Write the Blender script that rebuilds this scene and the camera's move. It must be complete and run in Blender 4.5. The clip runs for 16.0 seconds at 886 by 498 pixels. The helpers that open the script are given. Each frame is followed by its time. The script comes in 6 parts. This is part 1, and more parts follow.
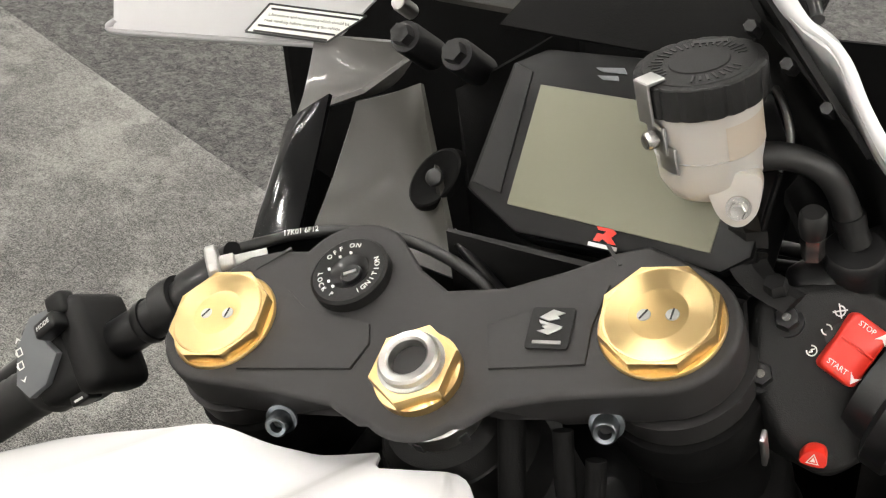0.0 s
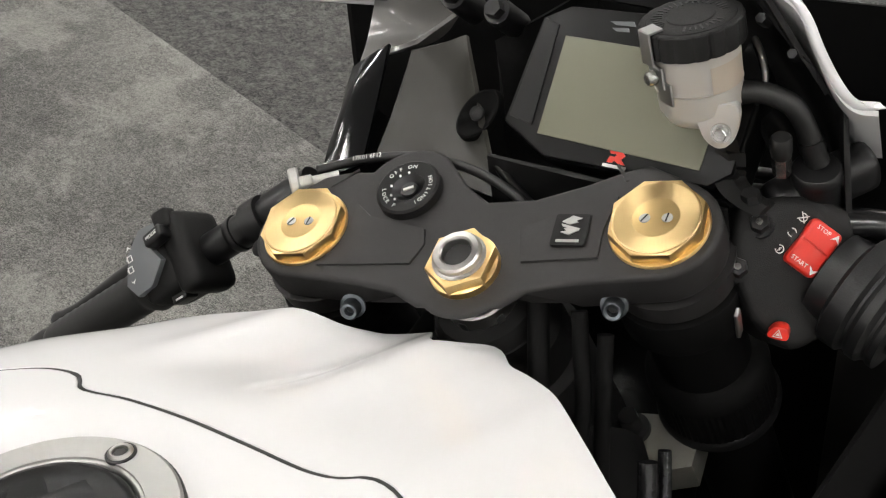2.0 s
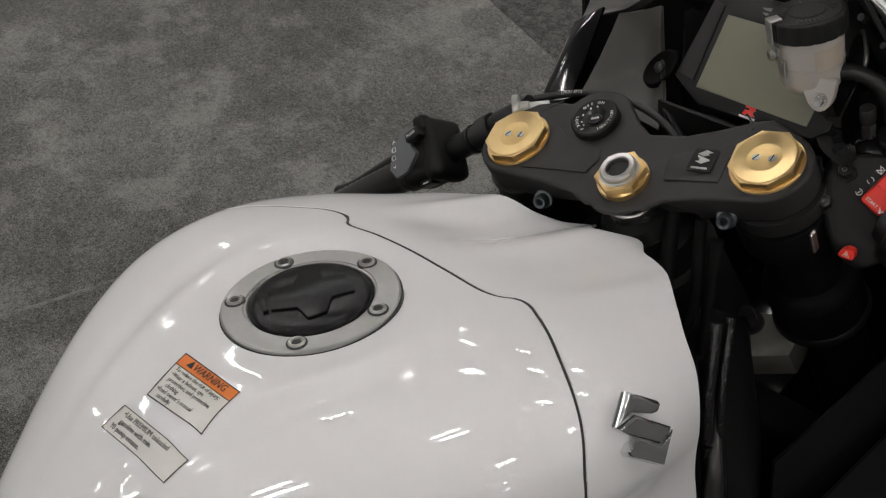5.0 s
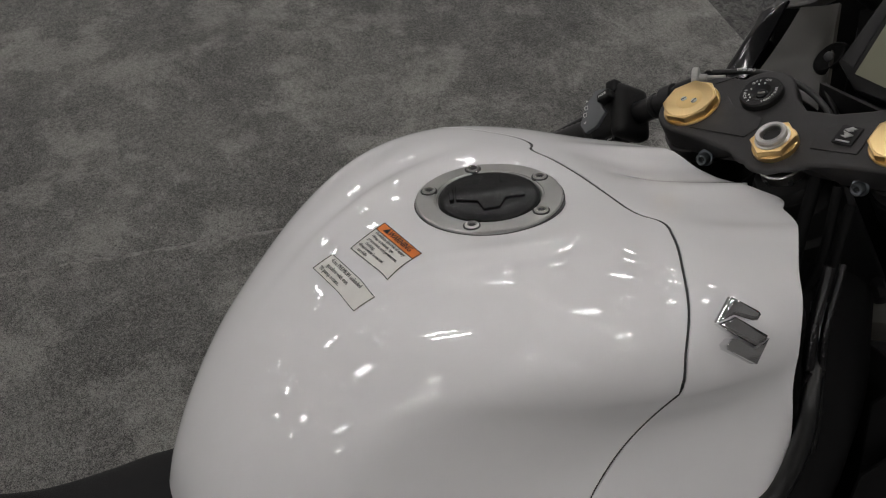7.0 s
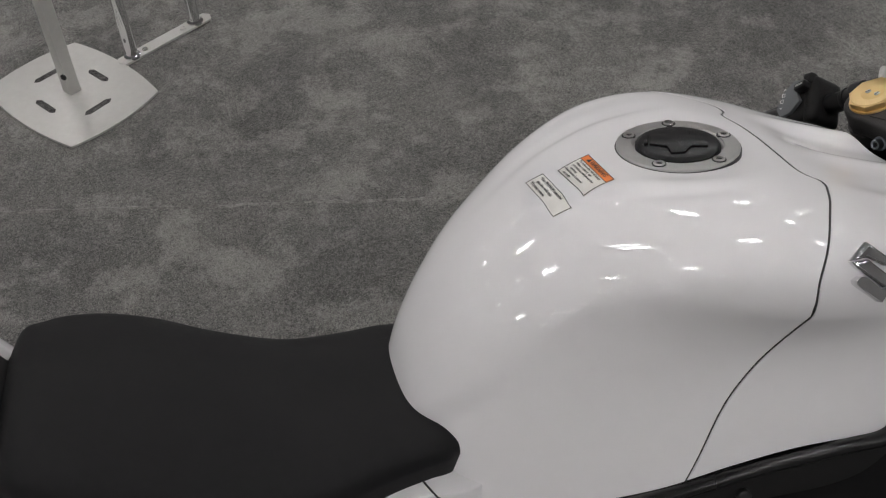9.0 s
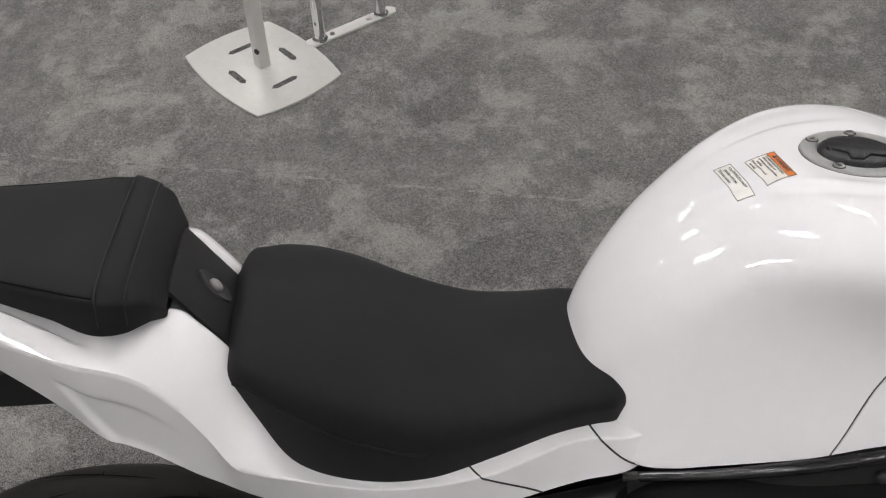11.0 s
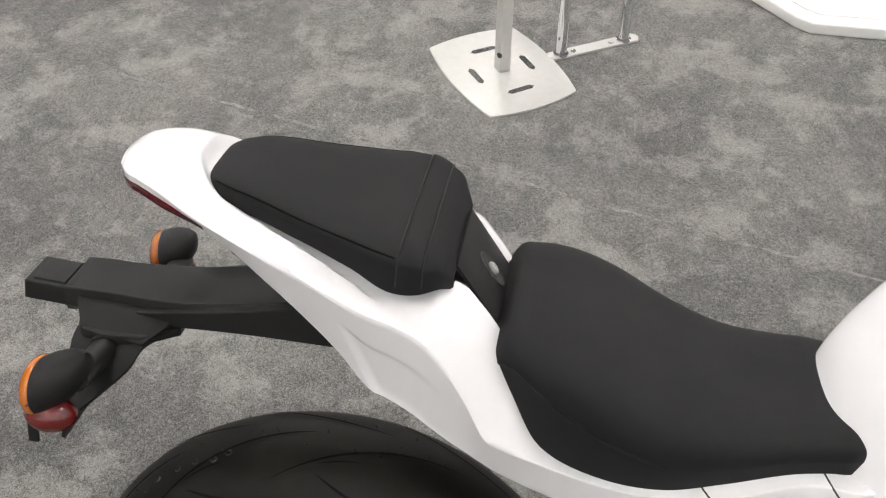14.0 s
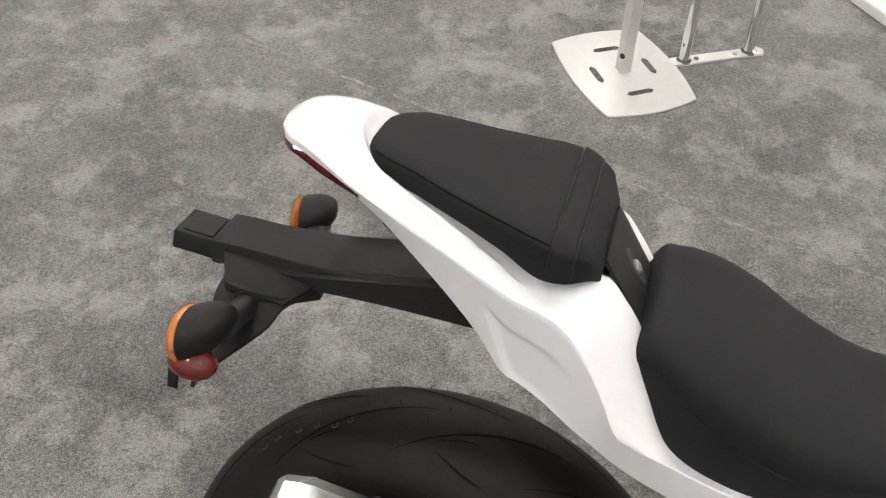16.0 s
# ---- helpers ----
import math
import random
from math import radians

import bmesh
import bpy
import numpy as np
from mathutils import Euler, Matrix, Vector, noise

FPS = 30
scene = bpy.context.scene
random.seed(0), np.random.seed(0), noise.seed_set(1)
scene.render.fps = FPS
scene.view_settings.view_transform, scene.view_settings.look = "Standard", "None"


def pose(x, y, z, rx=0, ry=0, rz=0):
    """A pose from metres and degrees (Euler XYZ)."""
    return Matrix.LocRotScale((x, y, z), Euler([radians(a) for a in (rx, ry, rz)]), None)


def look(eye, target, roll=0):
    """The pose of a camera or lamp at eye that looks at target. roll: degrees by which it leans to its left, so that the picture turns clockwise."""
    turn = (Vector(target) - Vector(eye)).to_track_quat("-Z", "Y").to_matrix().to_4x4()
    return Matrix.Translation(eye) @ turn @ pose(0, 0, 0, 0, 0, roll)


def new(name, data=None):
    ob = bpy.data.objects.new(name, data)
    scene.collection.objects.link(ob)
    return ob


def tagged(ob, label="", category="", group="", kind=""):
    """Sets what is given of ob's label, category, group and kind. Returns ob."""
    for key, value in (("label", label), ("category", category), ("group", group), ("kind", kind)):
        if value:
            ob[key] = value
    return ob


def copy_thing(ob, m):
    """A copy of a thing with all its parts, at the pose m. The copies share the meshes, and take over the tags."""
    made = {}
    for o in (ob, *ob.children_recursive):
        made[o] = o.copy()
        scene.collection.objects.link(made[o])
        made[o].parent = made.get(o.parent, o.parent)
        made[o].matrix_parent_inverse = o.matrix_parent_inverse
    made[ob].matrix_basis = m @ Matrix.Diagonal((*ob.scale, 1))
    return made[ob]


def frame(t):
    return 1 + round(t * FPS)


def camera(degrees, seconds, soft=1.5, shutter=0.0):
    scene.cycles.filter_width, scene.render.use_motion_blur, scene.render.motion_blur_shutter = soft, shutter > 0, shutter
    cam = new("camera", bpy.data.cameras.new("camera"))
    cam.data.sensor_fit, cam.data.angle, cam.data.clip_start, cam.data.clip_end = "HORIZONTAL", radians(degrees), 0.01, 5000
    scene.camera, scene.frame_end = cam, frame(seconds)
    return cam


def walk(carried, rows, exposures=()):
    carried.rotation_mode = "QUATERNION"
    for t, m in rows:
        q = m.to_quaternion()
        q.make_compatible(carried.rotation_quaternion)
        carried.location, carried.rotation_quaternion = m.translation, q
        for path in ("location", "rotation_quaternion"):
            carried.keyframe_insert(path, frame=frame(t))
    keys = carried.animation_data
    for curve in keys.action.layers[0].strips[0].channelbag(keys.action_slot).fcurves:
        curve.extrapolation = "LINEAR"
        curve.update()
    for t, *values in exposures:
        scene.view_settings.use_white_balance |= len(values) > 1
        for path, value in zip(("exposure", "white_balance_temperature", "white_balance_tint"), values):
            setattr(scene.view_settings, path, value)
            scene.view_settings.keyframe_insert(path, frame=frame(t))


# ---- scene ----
cam = camera(40.85, 16.0, soft=1.2)
PATH = [
    (0, (0.1954, -0.2908, 1.2829), (-0.2147, 0.3630, 0.6469), 4.36),
    (0.5, (0.2110, -0.3048, 1.2988), (-0.2047, 0.3317, 0.6491), 3.55),
    (1, (0.2227, -0.3213, 1.3171), (-0.1907, 0.3010, 0.6523), 3.06),
    (1.5, (0.2376, -0.3436, 1.3336), (-0.1799, 0.2685, 0.6619), 2.84),
    (2, (0.2522, -0.3875, 1.3442), (-0.1667, 0.2348, 0.6829), 3.64),
    (2.5, (0.2713, -0.4140, 1.3654), (-0.1557, 0.1936, 0.6957), 2.81),
    (3, (0.2870, -0.4335, 1.3891), (-0.1528, 0.1502, 0.7066), 2.26),
    (3.5, (0.3254, -0.4440, 1.4152), (-0.1483, 0.0937, 0.7177), 0.46),
    (4, (0.3557, -0.4592, 1.4365), (-0.1456, 0.0413, 0.7307), -0.78),
    (4.2, (0.3709, -0.4610, 1.4489), (-0.1454, 0.0187, 0.7395), -1.72),
    (6.3, (0.5145, -0.5618, 1.5393), (-0.1038, -0.1912, 0.8462), -1.10),
    (6.5, (0.5314, -0.5552, 1.5338), (-0.1040, -0.2099, 0.8431), -2.46),
    (7, (0.5807, -0.5605, 1.5589), (-0.0754, -0.2676, 0.8633), -3.32),
    (7.5, (0.6246, -0.5978, 1.5729), (-0.0472, -0.3233, 0.8849), -2.78),
    (8, (0.6805, -0.5984, 1.5952), (-0.0144, -0.3832, 0.9090), -3.99),
    (8.5, (0.7212, -0.6067, 1.6160), (0.0133, -0.4368, 0.9305), -4.65),
    (9, (0.7718, -0.6155, 1.6428), (0.0508, -0.4895, 0.9614), -5.38),
    (9.2, (0.7948, -0.6323, 1.6501), (0.0681, -0.5100, 0.9742), -4.82),
    (11.5, (0.8981, -0.7236, 1.6987), (0.1489, -0.7237, 1.0363), -2.67),
    (12, (0.9056, -0.7536, 1.7013), (0.1547, -0.7780, 1.0414), -1.20),
    (12.5, (0.9345, -0.7652, 1.7214), (0.1838, -0.8188, 1.0629), -1.22),
    (13, (0.9450, -0.7833, 1.7266), (0.1941, -0.8546, 1.0700), -0.49),
    (13.5, (0.9503, -0.8053, 1.7291), (0.1990, -0.8891, 1.0743), 0.57),
    (14, (0.9565, -0.8252, 1.7291), (0.2055, -0.9270, 1.0767), 1.07),
    (14.5, (0.9660, -0.8487, 1.7363), (0.2179, -0.9659, 1.0832), 2.13),
    (15, (0.9714, -0.8690, 1.7354), (0.2277, -1.0039, 1.0807), 2.92),
    (15.5, (0.9780, -0.8858, 1.7320), (0.2391, -1.0356, 1.0750), 3.36),
    (16, (0.9813, -0.8983, 1.7245), (0.2467, -1.0592, 1.0653), 3.97),
]
walk(cam, [(t, look(eye, target, roll)) for t, eye, target, roll in PATH],
     exposures=[(0.0, 1.03, 6680, 10), (1.0, 0.88, 6580, 10), (2.0, 0.5, 6520, 10), (3.5, 0.05, 6500, 11), (6.5, -0.76, 6420, 13), (7.5, -0.71, 6400, 13), (9.0, -0.43, 6330, 14), (11.5, 0.36, 6330, 14), (13.0, 0.73, 6400, 13), (14.5, 0.80, 6430, 13), (16.0, 0.80, 6450, 12)])

# ---- world: a hall lit by its own lamps alone ----
world = bpy.data.worlds.new("hall")
scene.world = world
world.use_nodes = True
world.node_tree.nodes["Background"].inputs[0].default_value = (0.5, 0.52, 0.55, 1)
world.node_tree.nodes["Background"].inputs[1].default_value = 0.02
LAMP_POWER = 78.0


# ---- materials ----
def mat(name, base, rough=0.5, metal=0.0, scale=60.0, vary=0.12, bump=0.0, bump_scale=300.0, coat=0.0, trans=0.0,
        emit=0.0, sheen=0.0, big=0.06, sss=0.0, aniso=0.0, spec=0.5):
    m = bpy.data.materials.new(name)
    m.use_nodes = True
    nt = m.node_tree
    bs = nt.nodes["Principled BSDF"]
    bs.inputs["Roughness"].default_value = rough
    bs.inputs["Metallic"].default_value = metal
    bs.inputs["Coat Weight"].default_value = coat
    bs.inputs["Coat Roughness"].default_value = 0.02
    bs.inputs["Transmission Weight"].default_value = trans
    bs.inputs["Sheen Weight"].default_value = sheen
    bs.inputs["Anisotropic"].default_value = aniso
    bs.inputs["Specular IOR Level"].default_value = spec
    if sss:
        bs.inputs["Subsurface Weight"].default_value = sss
        bs.inputs["Subsurface Radius"].default_value = (0.01, 0.008, 0.006)
    co = nt.nodes.new("ShaderNodeTexCoord")
    fine, wide = nt.nodes.new("ShaderNodeTexNoise"), nt.nodes.new("ShaderNodeTexNoise")
    fine.inputs["Scale"].default_value, fine.inputs["Detail"].default_value = scale, 6.0
    wide.inputs["Scale"].default_value, wide.inputs["Detail"].default_value = scale * big, 3.0
    for n in (fine, wide):
        nt.links.new(co.outputs["Object"], n.inputs["Vector"])
    mix = nt.nodes.new("ShaderNodeMath")
    mix.operation = "ADD"
    nt.links.new(fine.outputs["Fac"], mix.inputs[0])
    nt.links.new(wide.outputs["Fac"], mix.inputs[1])
    ramp = nt.nodes.new("ShaderNodeMapRange")
    ramp.inputs["From Min"].default_value, ramp.inputs["From Max"].default_value = 0.55, 1.45
    ramp.inputs["To Min"].default_value, ramp.inputs["To Max"].default_value = 1 - vary, 1 + vary
    nt.links.new(mix.outputs[0], ramp.inputs["Value"])
    col = nt.nodes.new("ShaderNodeVectorMath")
    col.operation = "SCALE"
    col.inputs[0].default_value = base
    nt.links.new(ramp.outputs[0], col.inputs["Scale"])
    nt.links.new(col.outputs[0], bs.inputs["Base Color"])
    rr = nt.nodes.new("ShaderNodeMapRange")
    rr.inputs["To Min"].default_value, rr.inputs["To Max"].default_value = max(0.02, rough - 0.25 * rough), min(1, rough + 0.25 * rough)
    nt.links.new(wide.outputs["Fac"], rr.inputs["Value"])
    nt.links.new(rr.outputs[0], bs.inputs["Roughness"])
    if bump:
        bn = nt.nodes.new("ShaderNodeTexNoise")
        bn.inputs["Scale"].default_value, bn.inputs["Detail"].default_value = bump_scale, 4.0
        nt.links.new(co.outputs["Object"], bn.inputs["Vector"])
        bp = nt.nodes.new("ShaderNodeBump")
        bp.inputs["Strength"].default_value, bp.inputs["Distance"].default_value = bump, 0.001
        nt.links.new(bn.outputs["Fac"], bp.inputs["Height"])
        nt.links.new(bp.outputs[0], bs.inputs["Normal"])
    if emit:
        bs.inputs["Emission Color"].default_value = (1, 0.97, 0.92, 1)
        bs.inputs["Emission Strength"].default_value = emit
    return m


def carpet(name, dark, light, layers, bump=0.8, ends=(-0.5, 0.5)):
    """Cut-pile carpet: trodden patches over fibre grain; each layer is scale, detail, roughness, distortion, weight."""
    m = bpy.data.materials.new(name)
    m.use_nodes = True
    nt = m.node_tree
    bs = nt.nodes["Principled BSDF"]
    bs.inputs["Roughness"].default_value = 0.95
    bs.inputs["Specular IOR Level"].default_value = 0.1
    bs.inputs["Sheen Weight"].default_value = 0.25
    bs.inputs["Sheen Roughness"].default_value = 0.6
    co = nt.nodes.new("ShaderNodeTexCoord")
    total, grain = None, None
    for scale, detail, rough, dist, w, *edge in layers:
        n = nt.nodes.new("ShaderNodeTexNoise")
        n.inputs["Scale"].default_value, n.inputs["Detail"].default_value = scale, detail
        n.inputs["Roughness"].default_value, n.inputs["Distortion"].default_value = rough, dist
        nt.links.new(co.outputs["Object"], n.inputs["Vector"])
        k = nt.nodes.new("ShaderNodeMath")
        k.operation = "MULTIPLY_ADD"
        k.inputs[1].default_value = w
        k.inputs[2].default_value = -0.5 * w
        if edge:
            e = nt.nodes.new("ShaderNodeMapRange")
            e.interpolation_type = "SMOOTHSTEP"
            e.inputs["From Min"].default_value, e.inputs["From Max"].default_value = edge
            nt.links.new(n.outputs["Fac"], e.inputs["Value"])
            nt.links.new(e.outputs[0], k.inputs[0])
        else:
            nt.links.new(n.outputs["Fac"], k.inputs[0])
        if total is not None:
            a = nt.nodes.new("ShaderNodeMath")
            nt.links.new(total.outputs[0], a.inputs[0])
            nt.links.new(k.outputs[0], a.inputs[1])
            k = a
        total = k
        if scale > 60:
            if grain is not None:
                a = nt.nodes.new("ShaderNodeMath")
                nt.links.new(grain.outputs[0], a.inputs[0])
                nt.links.new(n.outputs["Fac"], a.inputs[1])
                n = a
            grain = n
    mr = nt.nodes.new("ShaderNodeMapRange")
    mr.inputs["From Min"].default_value, mr.inputs["From Max"].default_value = ends
    nt.links.new(total.outputs[0], mr.inputs["Value"])
    mx = nt.nodes.new("ShaderNodeMix")
    mx.data_type = "RGBA"
    mx.inputs["A"].default_value, mx.inputs["B"].default_value = (*dark, 1), (*light, 1)
    nt.links.new(mr.outputs[0], mx.inputs["Factor"])
    nt.links.new(mx.outputs["Result"], bs.inputs["Base Color"])
    bp = nt.nodes.new("ShaderNodeBump")
    bp.inputs["Strength"].default_value, bp.inputs["Distance"].default_value = bump, 0.004
    nt.links.new(grain.outputs[0], bp.inputs["Height"])
    nt.links.new(bp.outputs[0], bs.inputs["Normal"])
    return m


CARPET = carpet("grey_carpet", (0.036, 0.0354, 0.033), (0.36, 0.354, 0.329),
                ((1.7, 3, 0.5, 0.2, 1.2), (5.0, 8, 0.66, 0.15, 0.66, 0.48, 0.60), (3.2, 6, 0.6, 0.6, 1.5), (24, 6, 0.66, 0.3, 1.4), (140, 4, 0.7, 0.8, 3.8), (400, 3, 0.6, 0.0, 5.6)), 1.0, (-0.86, 1.06))
CARPET_SEAM = carpet("worn_carpet_seam", (0.10, 0.098, 0.092), (0.38, 0.37, 0.35), ((9, 7, 0.66, 1.1, 1.5), (38, 6, 0.68, 0.6, 2.0), (170, 5, 0.75, 0.4, 2.4), (520, 2, 0.5, 0.0, 1.6)))
CARPET_DARK = carpet("charcoal_carpet", (0.006, 0.006, 0.0057), (0.135, 0.132, 0.124), ((14, 4, 0.6, 0.3, 0.6), (48, 5, 0.7, 0.5, 4.0), (120, 4, 0.75, 0.6, 4.8), (420, 2, 0.5, 0.0, 1.8)), 0.9, (-0.55, 0.95))
WHITE = mat("white_gloss_paint", (0.84, 0.84, 0.85), 0.5, coat=1.0, scale=40, vary=0.015, spec=0.1)
PEARL = mat("pearl_grey_paint", (0.50, 0.50, 0.51), 0.3, coat=0.6, scale=40, vary=0.02)
VINYL = mat("black_vinyl", (0.011, 0.011, 0.0118), 0.65, scale=120, vary=0.2, bump=0.35, bump_scale=1400, spec=0.18)
STRAP = mat("black_strap_webbing", (0.013, 0.013, 0.013), 0.5, scale=300, vary=0.25, bump=0.4, bump_scale=2200, spec=0.35)
PLASTIC = mat("black_textured_plastic", (0.0075, 0.0075, 0.0076), 0.55, scale=150, vary=0.2, bump=0.25, bump_scale=1800, spec=0.3)
GLOSS = mat("black_gloss_plastic", (0.005, 0.005, 0.0055), 0.28, coat=0.25, scale=40, vary=0.1)
LID = mat("black_lid_plastic", (0.006, 0.006, 0.0066), 0.25, scale=90, vary=0.12, bump=0.06, bump_scale=900, spec=0.3)
SATIN = mat("black_satin_metal", (0.009, 0.009, 0.0095), 0.38, scale=90, vary=0.15, bump=0.1, bump_scale=900)
YOKE = mat("black_anodised_yoke", (0.019, 0.018, 0.0182), 0.55, scale=400, vary=0.15, bump=0.2, bump_scale=2600)
GREYPLASTIC = mat("grey_inner_panel", (0.046, 0.0445, 0.039), 0.38, scale=50, vary=0.1, bump=0.1, bump_scale=1500)
GOLD = mat("gold_anodised", (0.80, 0.57, 0.26), 0.33, metal=1.0, scale=30, vary=0.06)
GOLD_TURNED = mat("turned_gold", (0.82, 0.60, 0.29), 0.34, metal=1.0, scale=30, vary=0.05, aniso=0.75)
spin = GOLD_TURNED.node_tree.nodes.new("ShaderNodeTangent")
spin.direction_type, spin.axis = "RADIAL", "Z"
GOLD_TURNED.node_tree.links.new(spin.outputs[0], GOLD_TURNED.node_tree.nodes["Principled BSDF"].inputs["Tangent"])
STEEL = mat("polished_steel", (0.58, 0.57, 0.55), 0.28, metal=1.0, scale=80, vary=0.08)
BOLTSTEEL = mat("zinc_plated_steel", (0.20, 0.22, 0.24), 0.34, metal=1.0, scale=200, vary=0.1)
BRUSHED = mat("brushed_aluminium", (0.46, 0.46, 0.45), 0.36, metal=1.0, scale=120, vary=0.06, bump=0.05)
CHROME = mat("chrome", (0.78, 0.78, 0.79), 0.06, metal=1.0, scale=20, vary=0.03)
SILVER = mat("silver_paint", (0.55, 0.55, 0.53), 0.4, metal=0.7, scale=200, vary=0.08)
RUBBER = mat("tyre_rubber", (0.0092, 0.0080, 0.0066), 0.52, scale=25, vary=0.5, bump=0.3, bump_scale=500, spec=0.17)
# near-black that puts shade into tread grooves and the sunken seam
GROOVE = mat("recess_shade_black", (0.003, 0.003, 0.003), 0.8, scale=90, vary=0.1, spec=0.1)
HOSE = mat("black_hose", (0.012, 0.012, 0.012), 0.42, scale=100, vary=0.15)
WRAP = mat("glossy_wrap", (0.005, 0.005, 0.0055), 0.18, scale=200, vary=0.2, bump=0.6, bump_scale=260, spec=0.4)
DUCT = mat("black_gloss_duct", (0.004, 0.0042, 0.005), 0.12, coat=0.6, scale=40, vary=0.1)
LCD = mat("lcd_glass", (0.168, 0.169, 0.116), 0.4, coat=0.0, scale=8, vary=0.06)
MILK = mat("milky_plastic", (0.46, 0.44, 0.41), 0.3, scale=30, vary=0.05, sss=0.5)
FLUID = mat("brake_fluid_seen_through", (0.44, 0.38, 0.31), 0.35, scale=30, vary=0.05, sss=0.3)
RED = mat("red_plastic", (0.72, 0.035, 0.02), 0.32, scale=90, vary=0.05)
SWITCHGREY = mat("grey_switch", (0.16, 0.17, 0.18), 0.42, scale=90, vary=0.06)
AMBER = mat("amber_lens", (0.36, 0.095, 0.007), 0.12, coat=0.8, scale=60, vary=0.15)
REDLENS = mat("red_lens", (0.07, 0.003, 0.006), 0.1, coat=0.9, scale=60, vary=0.2)
INK = mat("white_print", (0.8, 0.8, 0.78), 0.5, scale=90, vary=0.05)
BLACKINK = mat("black_print", (0.02, 0.02, 0.02), 0.5, scale=90, vary=0.1)
PAPER = mat("white_sticker", (0.80, 0.79, 0.75), 0.4, scale=90, vary=0.04)
ORANGE = mat("orange_sticker", (0.85, 0.22, 0.03), 0.4, scale=90, vary=0.04)
COWLGREY = mat("dull_cowl_grey", (0.034, 0.032, 0.029), 0.4, scale=50, vary=0.2, bump=0.1, bump_scale=1500)
# PEARL again, its colour darkened for the neck's shaded downward face
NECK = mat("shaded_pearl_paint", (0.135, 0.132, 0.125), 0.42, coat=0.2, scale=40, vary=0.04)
INNERGREY = mat("dark_grey_inner_panel", (0.034, 0.033, 0.032), 0.40, scale=50, vary=0.2, bump=0.1, bump_scale=1500)
CASTBRIGHT = mat("bright_cast_metal", (0.27, 0.262, 0.235), 0.45, metal=0.35, scale=90, vary=0.15, bump=0.15, bump_scale=500)
# black plastic darkened to put deep shade round forks, spars and inner fairing
SHADE = mat("shaded_black_plastic", (0.0045, 0.0045, 0.0046), 0.7, scale=120, vary=0.2, bump=0.2, bump_scale=1200, spec=0.12)
DASHBLACK = mat("black_dash_plastic", (0.004, 0.004, 0.0042), 0.3, scale=60, vary=0.15, spec=0.22)
STANDMETAL = mat("silver_powder_coat", (0.54, 0.54, 0.515), 0.38, metal=0.25, scale=60, vary=0.06)
DISPLAY = mat("white_display_board", (0.74, 0.74, 0.72), 0.35, scale=20, vary=0.04)
CONCRETE = mat("painted_hall_wall", (0.32, 0.32, 0.32), 0.8, scale=3, vary=0.15)
# walls out of view, paler than the ceiling to bounce fill onto the flanks
FILLWALL = mat("fill_bounce_wall", (0.40, 0.40, 0.395), 0.8, scale=3, vary=0.08)
LAMP = mat("lamp_tube", (0.9, 0.9, 0.9), 0.5, emit=LAMP_POWER)


# ---- mesh helpers ----
LIFT = Matrix.Translation((0, 0, 0.961))          # the bike is drawn from the top of its steering stem
STEER = pose(0, 0, 0, 23.2) @ pose(0, 0, 0, 0, 0, 17.1) @ pose(0, 0.0005, 0.0022)   # rake, then the bars turned to the left


def part(name, bm, material, parent, label="", m=None, smooth=True, sharp=46.0):
    """One mesh object under a thing or a part of the bike."""
    if m is not None:
        bm.transform(m)
    return plain(name, bm, material, parent, label, smooth, sharp, LIFT)


def plain(name, bm, material, parent=None, label="", smooth=True, sharp=46.0, m=None):
    if m is not None:
        bm.transform(m)
    bmesh.ops.recalc_face_normals(bm, faces=bm.faces)
    if smooth:
        for f in bm.faces:
            f.smooth = True
        for e in bm.edges:
            e.smooth = not (len(e.link_faces) == 2 and e.calc_face_angle(0) > radians(sharp))
    me = bpy.data.meshes.new(name)
    bm.to_mesh(me)
    bm.free()
    me.materials.append(material)
    ob = new(name, me)
    if parent is not None:
        ob.parent = parent
    if label:
        tagged(ob, label)
    return ob


def thing(name, m, label, category, group="", kind=""):
    ob = new(name)
    ob.empty_display_size = 0.1
    ob.matrix_world = m
    ob.matrix_basis = m
    return tagged(ob, label, category, group, kind)


def spline(knots, t):
    """A smooth value at t through (t, value) knots; values may be numbers or vectors."""
    ts = [k[0] for k in knots]
    vs = [k[1] for k in knots]
    if t <= ts[0]:
        return vs[0]
    if t >= ts[-1]:
        return vs[-1]
    i = max(j for j in range(len(ts) - 1) if ts[j] <= t)
    h = ts[i + 1] - ts[i]
    u = (t - ts[i]) / h

    def slope(j):
        if j == 0:
            return (vs[1] - vs[0]) / (ts[1] - ts[0])
        if j == len(ts) - 1:
            return (vs[-1] - vs[-2]) / (ts[-1] - ts[-2])
        a, b = (vs[j] - vs[j - 1]) / (ts[j] - ts[j - 1]), (vs[j + 1] - vs[j]) / (ts[j + 1] - ts[j])
        wa, wb = ts[j + 1] - ts[j], ts[j] - ts[j - 1]
        return (a * wa + b * wb) / (wa + wb)
    m0, m1 = slope(i) * h, slope(i + 1) * h
    return vs[i] * (2 * u**3 - 3 * u**2 + 1) + m0 * (u**3 - 2 * u**2 + u) + vs[i + 1] * (3 * u**2 - 2 * u**3) + m1 * (u**3 - u**2)


def curve_at(points, t):
    """A smooth place at t in 0..1 along points."""
    pts = [Vector(p) for p in points]
    return spline([(i / (len(pts) - 1), p) for i, p in enumerate(pts)], t)


